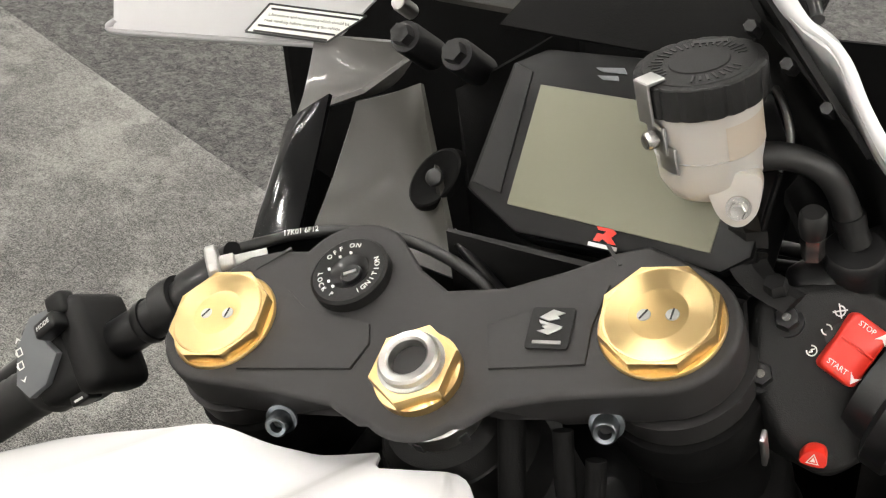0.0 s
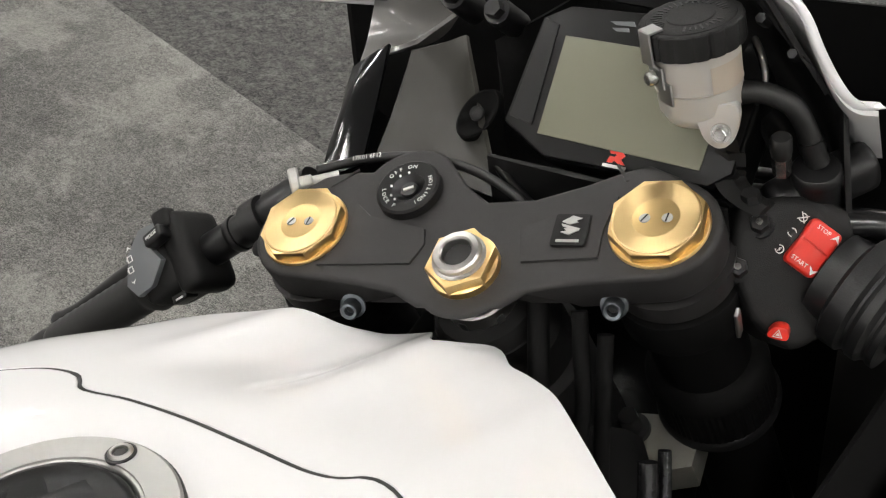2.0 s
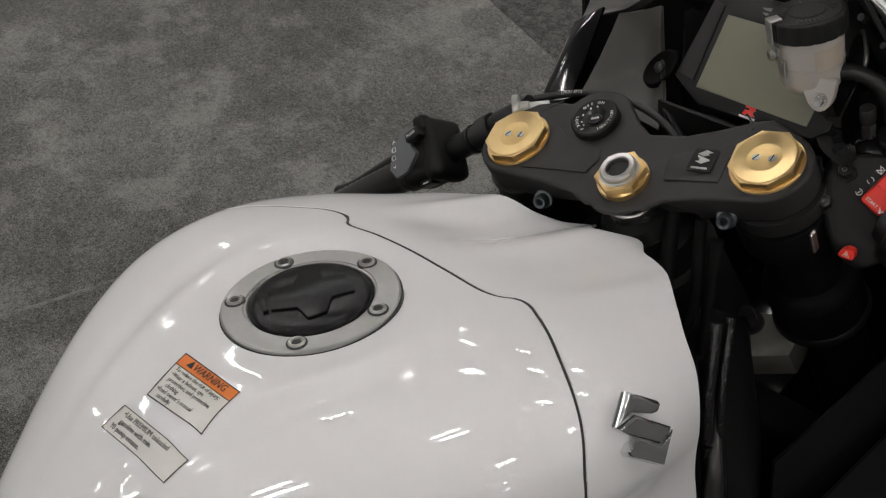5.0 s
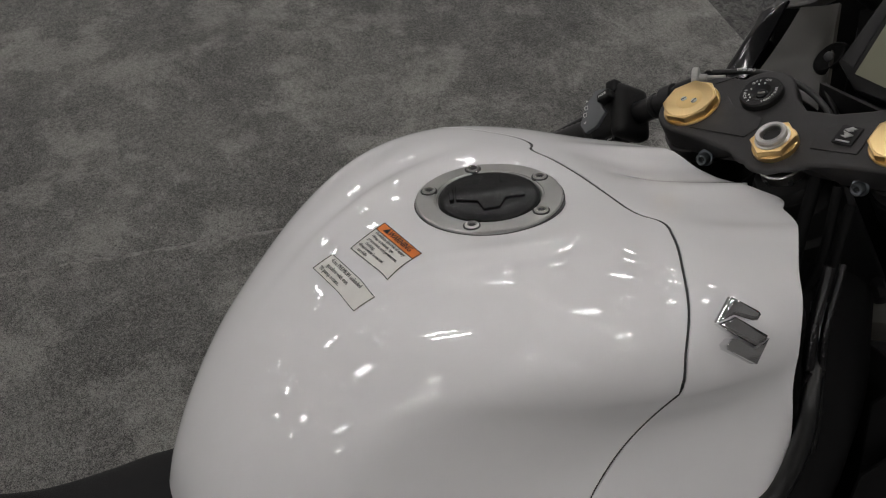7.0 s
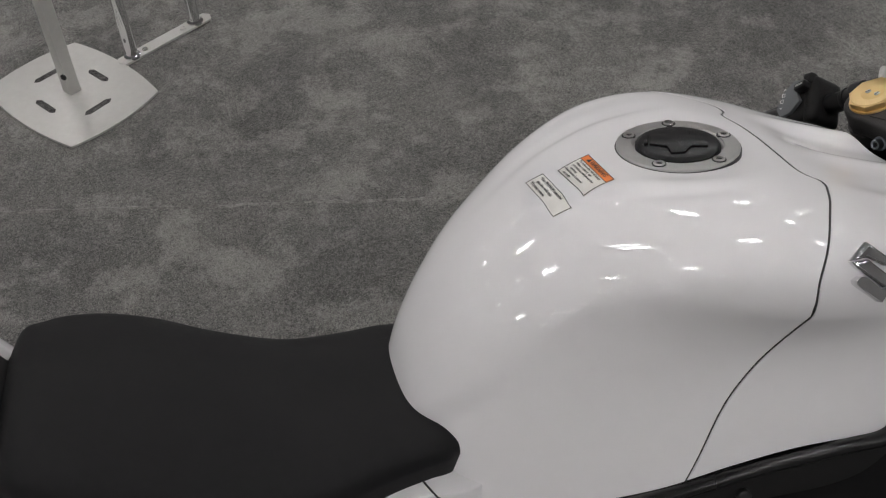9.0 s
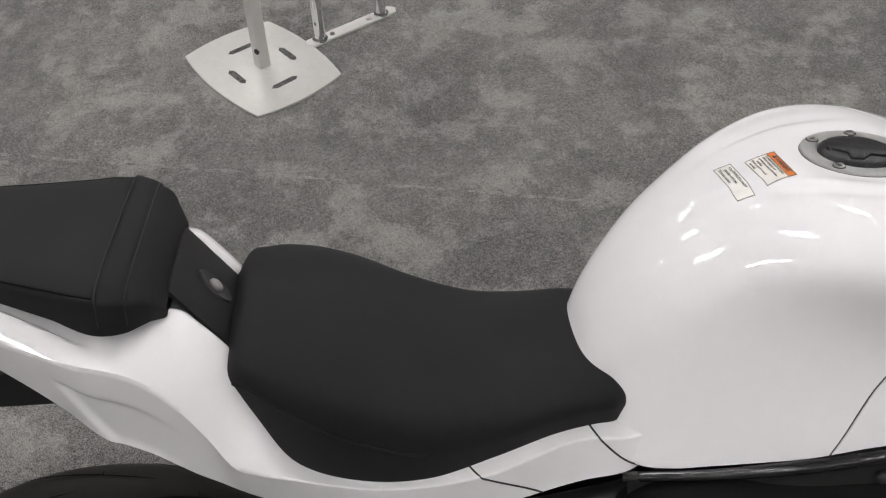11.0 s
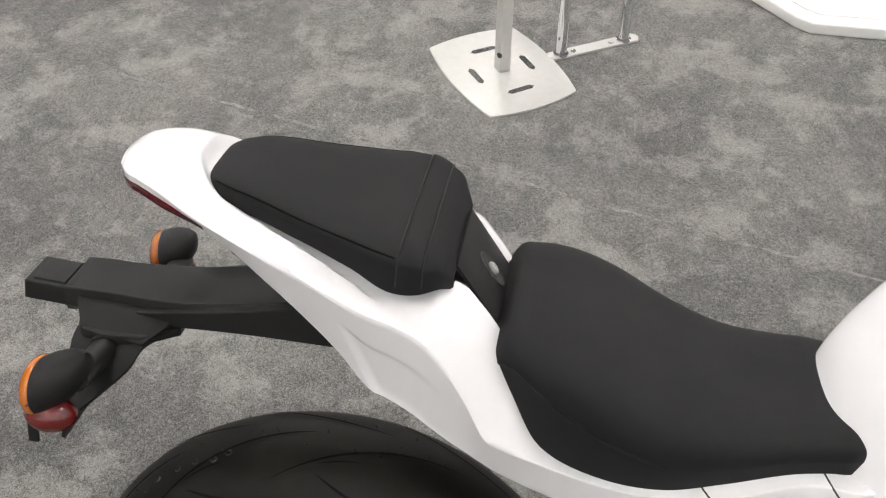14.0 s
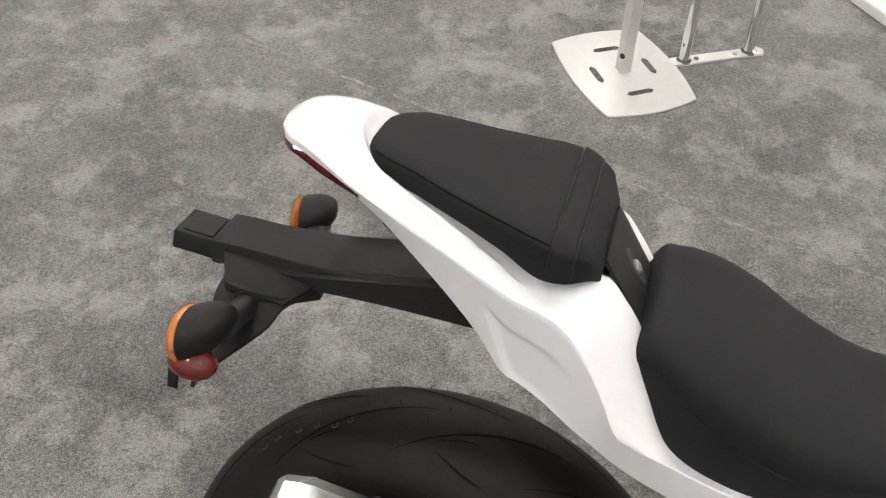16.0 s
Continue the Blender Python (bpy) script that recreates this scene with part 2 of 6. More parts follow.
def grid(f, nu, nv, close_v=False):
    """A sheet of f(u, v), u and v in 0..1."""
    bm = bmesh.new()
    rows = [[bm.verts.new(f(i / nu, j / nv)) for j in range(nv + (0 if close_v else 1))] for i in range(nu + 1)]
    for i in range(nu):
        for j in range(nv):
            k = (j + 1) % len(rows[0])
            bm.faces.new((rows[i][j], rows[i + 1][j], rows[i + 1][k], rows[i][k]))
    return bm


def cap_ends(bm):
    edges = [e for e in bm.edges if len(e.link_faces) == 1]
    bmesh.ops.holes_fill(bm, edges=edges, sides=0)
    return bm


def thick(bm, t):
    """Gives a sheet its thickness."""
    bmesh.ops.recalc_face_normals(bm, faces=bm.faces)
    bmesh.ops.solidify(bm, geom=bm.faces[:], thickness=t)
    return bm


def tube(points, r, n=12, seg=40, flat=1.0):
    """A hose or bar along points; r is a number or a list of radii along it."""
    pts = [curve_at(points, i / seg) for i in range(seg + 1)]
    up = Vector((0, 0, 1))
    bm = bmesh.new()
    rings = []
    for i, p in enumerate(pts):
        d = (pts[min(i + 1, seg)] - pts[max(i - 1, 0)]).normalized()
        s = d.cross(up)
        if s.length < 0.2:
            s = d.cross(Vector((0, 1, 0)))
        s.normalize()
        b = s.cross(d)
        rr = r if isinstance(r, (int, float)) else spline([(k / (len(r) - 1), v) for k, v in enumerate(r)], i / seg)
        rings.append([bm.verts.new(p + rr * (math.cos(a) * s + flat * math.sin(a) * b)) for a in [2 * math.pi * k / n for k in range(n)]])
    for a, b in zip(rings, rings[1:]):
        for k in range(n):
            bm.faces.new((a[k], a[(k + 1) % n], b[(k + 1) % n], b[k]))
    bm.faces.new(rings[0])
    bm.faces.new(rings[-1])
    return bm


def lathe(profile, n=32, m=None):
    """A turned body from (radius, height) pairs round z."""
    bm = bmesh.new()
    rings = []
    for r, z in profile:
        if r < 1e-6:
            rings.append([bm.verts.new((0, 0, z))])
        else:
            rings.append([bm.verts.new((r * math.cos(2 * math.pi * k / n), r * math.sin(2 * math.pi * k / n), z)) for k in range(n)])
    for a, b in zip(rings, rings[1:]):
        for k in range(n):
            q = [a[k % len(a)], a[(k + 1) % len(a)], b[(k + 1) % len(b)], b[k % len(b)]]
            q = [v for i, v in enumerate(q) if v not in q[:i]]
            if len(q) > 2:
                bm.faces.new(q)
    if m is not None:
        bm.transform(m)
    return bm


def prism(outline, z0, z1, bevel=0.0, m=None, segs=2):
    """A plate from an outline of (x, y), with softened edges."""
    bm = bmesh.new()
    low = [bm.verts.new((x, y, z0)) for x, y in outline]
    top = [bm.verts.new((x, y, z1)) for x, y in outline]
    bm.faces.new(low)
    bm.faces.new(top)
    k = len(outline)
    for i in range(k):
        bm.faces.new((low[i], low[(i + 1) % k], top[(i + 1) % k], top[i]))
    bmesh.ops.recalc_face_normals(bm, faces=bm.faces)
    if bevel:
        edges = [e for e in bm.edges if abs(e.verts[0].co.z - e.verts[1].co.z) < 1e-7]
        bmesh.ops.bevel(bm, geom=edges, offset=bevel, segments=segs, affect="EDGES", profile=0.6, clamp_overlap=True)
    if m is not None:
        bm.transform(m)
    return bm


def box(x, y, z, m=None, bevel=0.0, taper=1.0):
    bm = bmesh.new()
    bmesh.ops.create_cube(bm, size=1.0)
    for v in bm.verts:
        k = taper if v.co.z > 0 else 1.0
        v.co = Vector((v.co.x * x * k, v.co.y * y * k, v.co.z * z))
    if bevel:
        bmesh.ops.bevel(bm, geom=bm.edges[:], offset=bevel, segments=3, affect="EDGES", profile=0.6, clamp_overlap=True)
    if m is not None:
        bm.transform(m)
    return bm


def joined(*bms):
    """Several shapes as one mesh."""
    out = bmesh.new()
    for b in bms:
        me = bpy.data.meshes.new("tmp")
        b.to_mesh(me)
        b.free()
        out.from_mesh(me)
        bpy.data.meshes.remove(me)
    return out


def smooth_outline(points, n=8):
    """A closed outline of (x, y) rounded through its points."""
    k = len(points)
    out = []
    for i in range(k):
        p = [Vector(points[(i + j - 1) % k]) for j in range(4)]
        for s in range(n):
            u = s / n
            q = 0.5 * ((2 * p[1]) + (p[2] - p[0]) * u + (2 * p[0] - 5 * p[1] + 4 * p[2] - p[3]) * u * u + (3 * p[1] - p[0] - 3 * p[2] + p[3]) * u**3)
            out.append((q.x, q.y))
    return out


def rounded(w, h, r, n=5):
    """The outline of a rectangle with round corners."""
    out = []
    for cx, cy, a0 in ((w / 2 - r, h / 2 - r, 0), (-w / 2 + r, h / 2 - r, 90), (-w / 2 + r, -h / 2 + r, 180), (w / 2 - r, -h / 2 + r, 270)):
        for k in range(n + 1):
            a = radians(a0 + 90 * k / n)
            out.append((cx + r * math.cos(a), cy + r * math.sin(a)))
    return out


def letters(name, text, size, material, parent, m, label=""):
    """Words in relief, as a mesh."""
    cu = bpy.data.curves.new(name, "FONT")
    cu.body, cu.size, cu.align_x, cu.align_y, cu.extrude, cu.resolution_u = text, size, "CENTER", "CENTER", 0.0001, 2
    ob = bpy.data.objects.new(name, cu)
    me = bpy.data.meshes.new_from_object(ob)
    bpy.data.objects.remove(ob)
    bm = bmesh.new()
    bm.from_mesh(me)
    bpy.data.meshes.remove(me)
    return part(name, bm, material, parent, label, m=m, smooth=False)


def frame_at(p, n, x):
    """A pose at p whose z is n and whose x leans to x."""
    n = Vector(n).normalized()
    x = (Vector(x) - n * n.dot(Vector(x))).normalized()
    y = n.cross(x)
    return Matrix(((x.x, y.x, n.x, p[0]), (x.y, y.y, n.y, p[1]), (x.z, y.z, n.z, p[2]), (0, 0, 0, 1)))


# ---- the hall ----
def carpets():
    # the pale carpet ends along a slanting line; the dark aisle carpet goes on past it, a few millimetres lower
    a, b = Vector((-1.0, 0.965)), Vector((-1.70, 1.077))
    d = (b - a).normalized()
    p, q = a - d * 30, a + d * 30
    bm = bmesh.new()
    n = 60
    near = [bm.verts.new((*(p.lerp(q, k / n)), 0.0)) for k in range(n + 1)]
    far = [bm.verts.new((p.lerp(q, k / n).x, p.lerp(q, k / n).y - 30, 0.0)) for k in range(n + 1)]
    for k in range(n):
        bm.faces.new((far[k], far[k + 1], near[k + 1], near[k]))
    lip = [bm.verts.new((v.co.x, v.co.y + 0.002, -0.006)) for v in near]
    for k in range(n):
        bm.faces.new((near[k], near[k + 1], lip[k + 1], lip[k]))
    tagged(plain("floor", bm, CARPET, smooth=False), "mottled pale grey cut-pile exhibition carpet", "carpet", kind="structure")
    bm = bmesh.new()
    bmesh.ops.create_grid(bm, x_segments=4, y_segments=4, size=30)
    bm.transform(Matrix.Translation((0, 0, -0.006)))
    tagged(plain("floor_aisle", bm, CARPET_DARK, smooth=False), "charcoal speckled aisle carpet", "carpet", kind="structure")
    # seams between the carpet's lengths
    for i, (s, e) in enumerate((((-1.60, -2.05), (-1.02, 0.10)), ((-2.9, -1.9), (-2.25, 0.4)))):
        s, e = Vector(s), Vector(e)
        side = Vector((-(e - s).y, (e - s).x)).normalized() * 0.0050
        k = 90
        bm = bmesh.new()
        rows = []
        for j in range(k + 1):
            c = s.lerp(e, j / k) + side * random.uniform(-0.8, 0.8)
            w = random.uniform(0.5, 1.2)
            rows.append([bm.verts.new((*(c - side * w), 0.0005)), bm.verts.new((*c, 0.0030)), bm.verts.new((*(c + side * w), 0.0005))])
        for a0, b0 in zip(rows, rows[1:]):
            for j in range(2):
                bm.faces.new((a0[j], b0[j], b0[j + 1], a0[j + 1]))
        tagged(plain("trim_seam_%d" % (i + 1), bm, CARPET_SEAM, smooth=True), "raised seam between two lengths of carpet", "carpet seam", kind="structure")


def shell():
    # unseen walls, added to close the hall and return fill light
    for name, x, y, z, w, d, h in (("wall_north", 0, 28, 4.5, 56.4, 0.4, 9), ("wall_south", 0, -28, 4.5, 56.4, 0.4, 9),
                                   ("wall_east", 28, 0, 4.5, 0.4, 55.6, 9), ("wall_west", -28, 0, 4.5, 0.4, 55.6, 9)):
        tagged(plain(name, box(w, d, h, pose(x, y, z)), FILLWALL, smooth=False), "unseen pale hall wall that bounces fill light", "wall", kind="structure")
    tagged(plain("ceiling", box(57, 57, 0.3, pose(0, 0, 9.2)), CONCRETE, smooth=False), "dark high exhibition hall ceiling", "ceiling", kind="structure")


def hall_lamp():
    lamp = thing("ceiling_light", pose(0, 0, 8.4), "white high-bay strip light hanging under the ceiling", "ceiling light", "high-bay lights")
    plain("housing", box(0.86, 1.30, 0.08, pose(0, 0, 0.06), 0.01), CONCRETE, lamp, smooth=False)
    for x in (-0.26, 0.26):
        plain("lamp_tube", box(0.165, 1.16, 0.04, pose(x, 0, 0)), LAMP, lamp, "glowing white tube", smooth=False)
    for y in (-0.5, 0.5):
        plain("hanger_rod", lathe([(0, 0.09), (0.012, 0.09), (0.012, 0.652), (0, 0.652)], 8, pose(0, y, 0)), CONCRETE, lamp)
    return lamp


carpets()
shell()
first = hall_lamp()
first.matrix_basis = pose(-22.4, -21.0, 8.4)
for i in range(8):
    for j in range(8):
        if i or j:
            copy_thing(first, pose(-22.4 + 6.4 * i, -21.0 + 6.0 * j, 8.4))


def plate_stand():
    """A sign stand: a curved square foot plate with four slots and a square post."""
    c = (-1.788, -1.046)
    st = thing("sign_stand", pose(*c, 0), "silver sign stand with a slotted foot plate on the carpet", "stand")
    corners = [Vector(v) - Vector(c) for v in ((-1.716, -0.841), (-1.557, -1.051), (-1.862, -1.255), (-2.009, -1.038))]
    out = []
    for a, b in zip(corners, corners[1:] + corners[:1]):
        n = Vector(((b - a).y, -(b - a).x)).normalized()
        if n.dot((a + b) / 2) < 0:
            n = -n
        for k in range(12):
            u = k / 12
            out.append(tuple(a.lerp(b, u) + n * 0.020 * 4 * u * (1 - u)))
    bm = prism(out, 0.001, 0.007, 0.001)
    plate = plain("foot_plate", bm, STANDMETAL, st, "silver powder-coated plate")
    # four slots that run round the post
    for k in range(4):
        a, b = corners[k], corners[(k + 1) % 4]
        mid = (a + b) / 2 * 0.60
        d = (b - a).normalized()
        n = Vector((-d.y, d.x))
        w, h = 0.040, 0.011
        slot = [tuple(mid + d * s * w + n * q * h) for s, q in ((-1.0, 0), (-0.75, 0.8), (0.75, 0.8), (1.0, 0), (0.75, -0.8), (-0.75, -0.8))]
        plain("slot", prism(slot, 0.0068, 0.0076), CARPET_DARK, plate, "slot cut through the plate", smooth=False)
    plain("post", box(0.032, 0.032, 1.5, pose(0, 0, 0.757, 0, 0, 35), 0.002), STANDMETAL, st)
    bm = lathe([(0, 0), (0.008, 0), (0.008, 0.003), (0, 0.003)], 16, frame_at((0.018, -0.006, 0.06), (0.8, -0.57, 0), (0, 0, 1)))
    plain("bolt_hole", bm, BLACKINK, st, "dark bolt hole in the post")


def rail_stand():
    """A frame of two round tubes on a flat foot bar."""
    a, b = Vector((-1.885, -0.905, 0)), Vector((-2.008, -0.712, 0))
    st = thing("rail_stand", pose(*a), "silver tube rail standing on a flat bolted foot bar", "stand")
    d = (b - a).normalized()
    m = frame_at((0, 0, 0), (0, 0, 1), d)
    L = (b - a).length
    outline = [(-0.02, -0.019), (L + 0.02, -0.019), (L + 0.03, 0), (L + 0.02, 0.019), (-0.02, 0.019), (-0.03, 0)]
    foot = plain("foot_bar", prism(outline, 0.001, 0.008, 0.001, m), STANDMETAL, st)
    for x in (0.05, L - 0.06):
        plain("bolt", lathe([(0, 0.012), (0.006, 0.012), (0.008, 0.009), (0.008, 0.008)], 12, m @ pose(x, -0.002, 0)), STEEL, foot)
    for x in (0.012, L - 0.018):
        plain("tube", lathe([(0, 0.006), (0.021, 0.006), (0.0215, 0.012), (0.0155, 0.016), (0.0155, 1.1), (0, 1.1)], 24, m @ pose(x, 0.0, 0)), CHROME, st)
    plain("cross_tube", tube([(0.0, 0, 0.34), (L, 0, 0.34)], 0.010, 12, 4), CHROME, st).matrix_basis = m


def display_base():
    """The low white base of the next display, with a chamfered corner and a pale edge."""
    top = thing("display_platform", pose(-3.0, 0.5, 0), "low white display platform with rounded pale edging", "platform")
    out = [(-2.13, 0.9), (-2.13, -0.20), (-2.16, -0.245), (-2.62, -0.63), (-2.75, -0.66), (-4.4, -0.66), (-4.4, 0.9)]
    out = [(x + 3.0, y - 0.5) for x, y in out]
    plain("deck", prism(out, 0.0, 0.035, 0.006, None, 3), DISPLAY, top)
    inner = [(x * 0.965 - 0.02, y * 0.965) for x, y in out]
    plain("top_sheet", prism(inner, 0.03, 0.039, 0.001), WHITE, top, "glossy white top sheet")


plate_stand()
rail_stand()
display_base()


# ---- the motorcycle ----
BIKE = Matrix(((0.97204, 0.0, -0.23482, 0.0), (0.00929, 0.99922, 0.03844, 0.0), (0.23464, -0.03955, 0.97128, 0.934), (0, 0, 0, 1))) @ Matrix.Translation((0, 0, -0.961))
bike = thing("motorcycle", BIKE, "white and black sports motorcycle leaning on its side stand", "motorcycle")


def table(rows):
    """Knots by y for each column."""
    rows = sorted(rows)
    return [[(r[0], r[c]) for r in rows] for c in range(1, len(rows[0]))]



# y, crest height, half width, height of the widest line, height of the lower edge, half width there, squareness
TANK = table([(-0.005, -0.047, 0.140, -0.085, -0.19, 0.140, 3.2), (-0.03, -0.038, 0.150, -0.080, -0.19, 0.148, 3.2), (-0.06, -0.028, 0.156, -0.079, -0.202, 0.158, 3.3),
              (-0.10, -0.014, 0.1685, -0.074, -0.207, 0.165, 3.4), (-0.16, 0.0085, 0.1860, -0.058, -0.201, 0.167, 3.6),
              (-0.22, 0.0248, 0.1930, -0.044, -0.198, 0.168, 3.7), (-0.28, 0.0300, 0.1850, -0.030, -0.203, 0.1675, 3.4),
              (-0.34, 0.029, 0.1620, -0.024, -0.2135, 0.164, 2.4), (-0.39, 0.0166, 0.1350, -0.045, -0.224, 0.152, 2.3),
              (-0.43, -0.0063, 0.1240, -0.085, -0.232, 0.142, 2.25), (-0.46, -0.029, 0.1130, -0.115, -0.238, 0.134, 2.25),
              (-0.49, -0.0605, 0.0970, -0.142, -0.242, 0.120, 2.2), (-0.51, -0.0889, 0.085, -0.155, -0.242, 0.102, 2.1), (-0.530, -0.128, 0.066, -0.170, -0.23, 0.068, 2.1), (-0.542, -0.166, 0.050, -0.180, -0.22, 0.055, 2.1)])
# the soft creases that run back from the filler: distance from the middle by y
CREASE = [(-0.46, 0.026), (-0.40, 0.042), (-0.37, 0.053), (-0.33, 0.069), (-0.28, 0.084), (-0.22, 0.090)]
# depth of the knee hollow by y
KNEE = [(-0.53, 0.0), (-0.44, 0.0), (-0.40, 0.003), (-0.36, 0.010), (-0.30, 0.019), (-0.2, 0.018), (-0.13, 0.007), (-0.05, 0.0)]


def tank_at(y, v, inset=0.0):
    """The tank's skin: v from -1 (left lower edge) over 0 (crest) to 1."""
    zt, w, zw, zb, wb, p = [spline(c, y) for c in TANK]
    s, a = (1 if v >= 0 else -1), abs(v)
    if a < 0.62:
        th = a / 0.62 * math.pi / 2
        x = w * math.sin(th) ** (2 / p)
        z = zw + (zt - zw) * max(0.0, math.cos(th)) ** (2 / p)
    else:
        k = (a - 0.62) / 0.38
        x = w + (wb - w) * k - spline(KNEE, y) * math.sin(math.pi * k ** 0.80) ** 1.3
        z = zw + (zb - zw) * k
    # the hollow between the two horns of the front cover, a dish round the filler, soft creases that run back from it
    front = max(0.0, min(1.0, (y + 0.168) / 0.085))
    front = front * front * (3 - 2 * front)
    sx = s * x
    z -= front * (0.0105 if s < 0 else 0.0025) * math.exp(-((abs(x) - 0.046) / 0.030) ** 4)
    z += 0.0022 * front * math.exp(-((sx - 0.003) / 0.007) ** 2)
    z += (0.0020 if s < 0 else 0.0008) * front * math.exp(-((abs(x) - 0.086) / 0.010) ** 2)
    r = math.hypot(x, y + 0.257)
    if a < 0.5:
        z -= 0.0045 * math.exp(-(r / 0.072) ** 6)
        back = max(0.0, min(1.0, (-0.225 - y) / 0.06)) * max(0.0, min(1.0, (y + 0.45) / 0.10))
        c = spline(CREASE, y)
        z += back * (0.0014 * math.exp(-((abs(x) - c + 0.009) / 0.010) ** 2) - 0.0023 * math.exp(-((abs(x) - c - 0.006) / 0.011) ** 2))
    return Vector((s * (x - inset * min(1, a * 3)), y, z - inset * (1 - a)))


SEAM = [(0.0, -0.173), (0.05, -0.171), (0.058, -0.169), (0.075, -0.160), (0.09, -0.159), (0.12, -0.164), (0.237, -0.186), (0.39, -0.206), (0.55, -0.2205), (0.62, -0.2235), (0.715, -0.237), (0.80, -0.260), (0.86, -0.279), (0.96, -0.306), (1.0, -0.318)]
SEAM_LEFT = [(0.0, -0.173), (0.03, -0.178), (0.071, -0.184), (0.088, -0.178), (0.124, -0.179), (0.18, -0.198), (0.25, -0.215), (0.39, -0.232), (0.62, -0.245), (0.81, -0.272), (1.0, -0.314)]
FRONT = [(0.0, -0.028), (0.003, -0.022), (0.06, -0.021), (0.12, -0.030), (0.17, -0.044), (0.245, -0.064), (0.33, -0.083), (0.45, -0.098), (0.62, -0.110), (0.72, -0.109), (0.80, -0.106), (0.92, -0.111), (1.0, -0.126)]


def edge_fold(f, u, at_start, at_end, depth=0.0022, k=0.035):
    """Rolls the rim of a skin inwards."""
    p = f
    d = 0.0
    if at_start and u < k:
        d = (1 - u / k) ** 2 * depth
    if at_end and u > 1 - k:
        d = max(d, ((u - 1 + k) / k) ** 2 * depth)
    return p, d


def even(w):
    """Steps that are even across the crown."""
    return math.copysign(abs(w) ** 1.5, w)


def skin(y0, y1):
    """A grid function between two rims, each y a function of v, with rims rolled in."""
    def f(u, v):
        w = even(2 * v - 1)
        # closer rows near both rims
        e = 0.5 - 0.5 * math.cos(math.pi * u)
        a, b = y0(w), y1(w)
        _, d = edge_fold(None, u, True, True)
        return tank_at(a + (b - a) * e, w, d)
    return f


def on_tank(y, x, lift=0.0):
    """A pose that lies on the tank's skin at y and x, its y towards the front."""
    lo, hi = 0.0, 0.62
    for _ in range(40):
        mid = (lo + hi) / 2
        if tank_at(y, mid).x < abs(x):
            lo = mid
        else:
            hi = mid
    v = lo if x >= 0 else -lo
    p = tank_at(y, v)
    du = tank_at(y + 0.004, v) - tank_at(y - 0.004, v)
    dv = tank_at(y, v + 0.01) - tank_at(y, v - 0.01)
    n = dv.cross(du).normalized()
    return frame_at(p + n * lift, n, (1, 0, 0)), v


def sheet_on_tank(outline, lift, inner=None):
    """A thin sticker: an outline of (x, y) laid on the skin."""
    bm = bmesh.new()
    n = 10
    a, b, c, d = [Vector(p) for p in outline]
    rows = []
    for i in range(n + 1):
        row = []
        for j in range(n + 1):
            q = a.lerp(b, j / n).lerp(d.lerp(c, j / n), i / n)
            m, _ = on_tank(q.y, q.x, lift)
            row.append(bm.verts.new(m.translation))
        rows.append(row)
    for i in range(n):
        for j in range(n):
            bm.faces.new((rows[i][j], rows[i][j + 1], rows[i + 1][j + 1], rows[i + 1][j]))
    return thick(bm, 0.0002)


def quad_at(corners, u, v):
    a, b, c, d = [Vector(p) for p in corners]
    return a.lerp(b, u).lerp(d.lerp(c, u), v)


def sub_quad(corners, u0, u1, v0, v1):
    return [tuple(quad_at(corners, u, v)) for u, v in ((u0, v0), (u1, v0), (u1, v1), (u0, v1))]


def text_on_tank(name, text, size, corners, u, v, parent, material):
    q = quad_at(corners, u, v)
    m, _ = on_tank(q.y, q.x, 0.0012)
    a, b = quad_at(corners, 0, v), quad_at(corners, 1, v)
    m = frame_at(m.translation, m.col[2].xyz, (b.x - a.x, b.y - a.y, 0))
    return letters(name, text, size, material, parent, m)


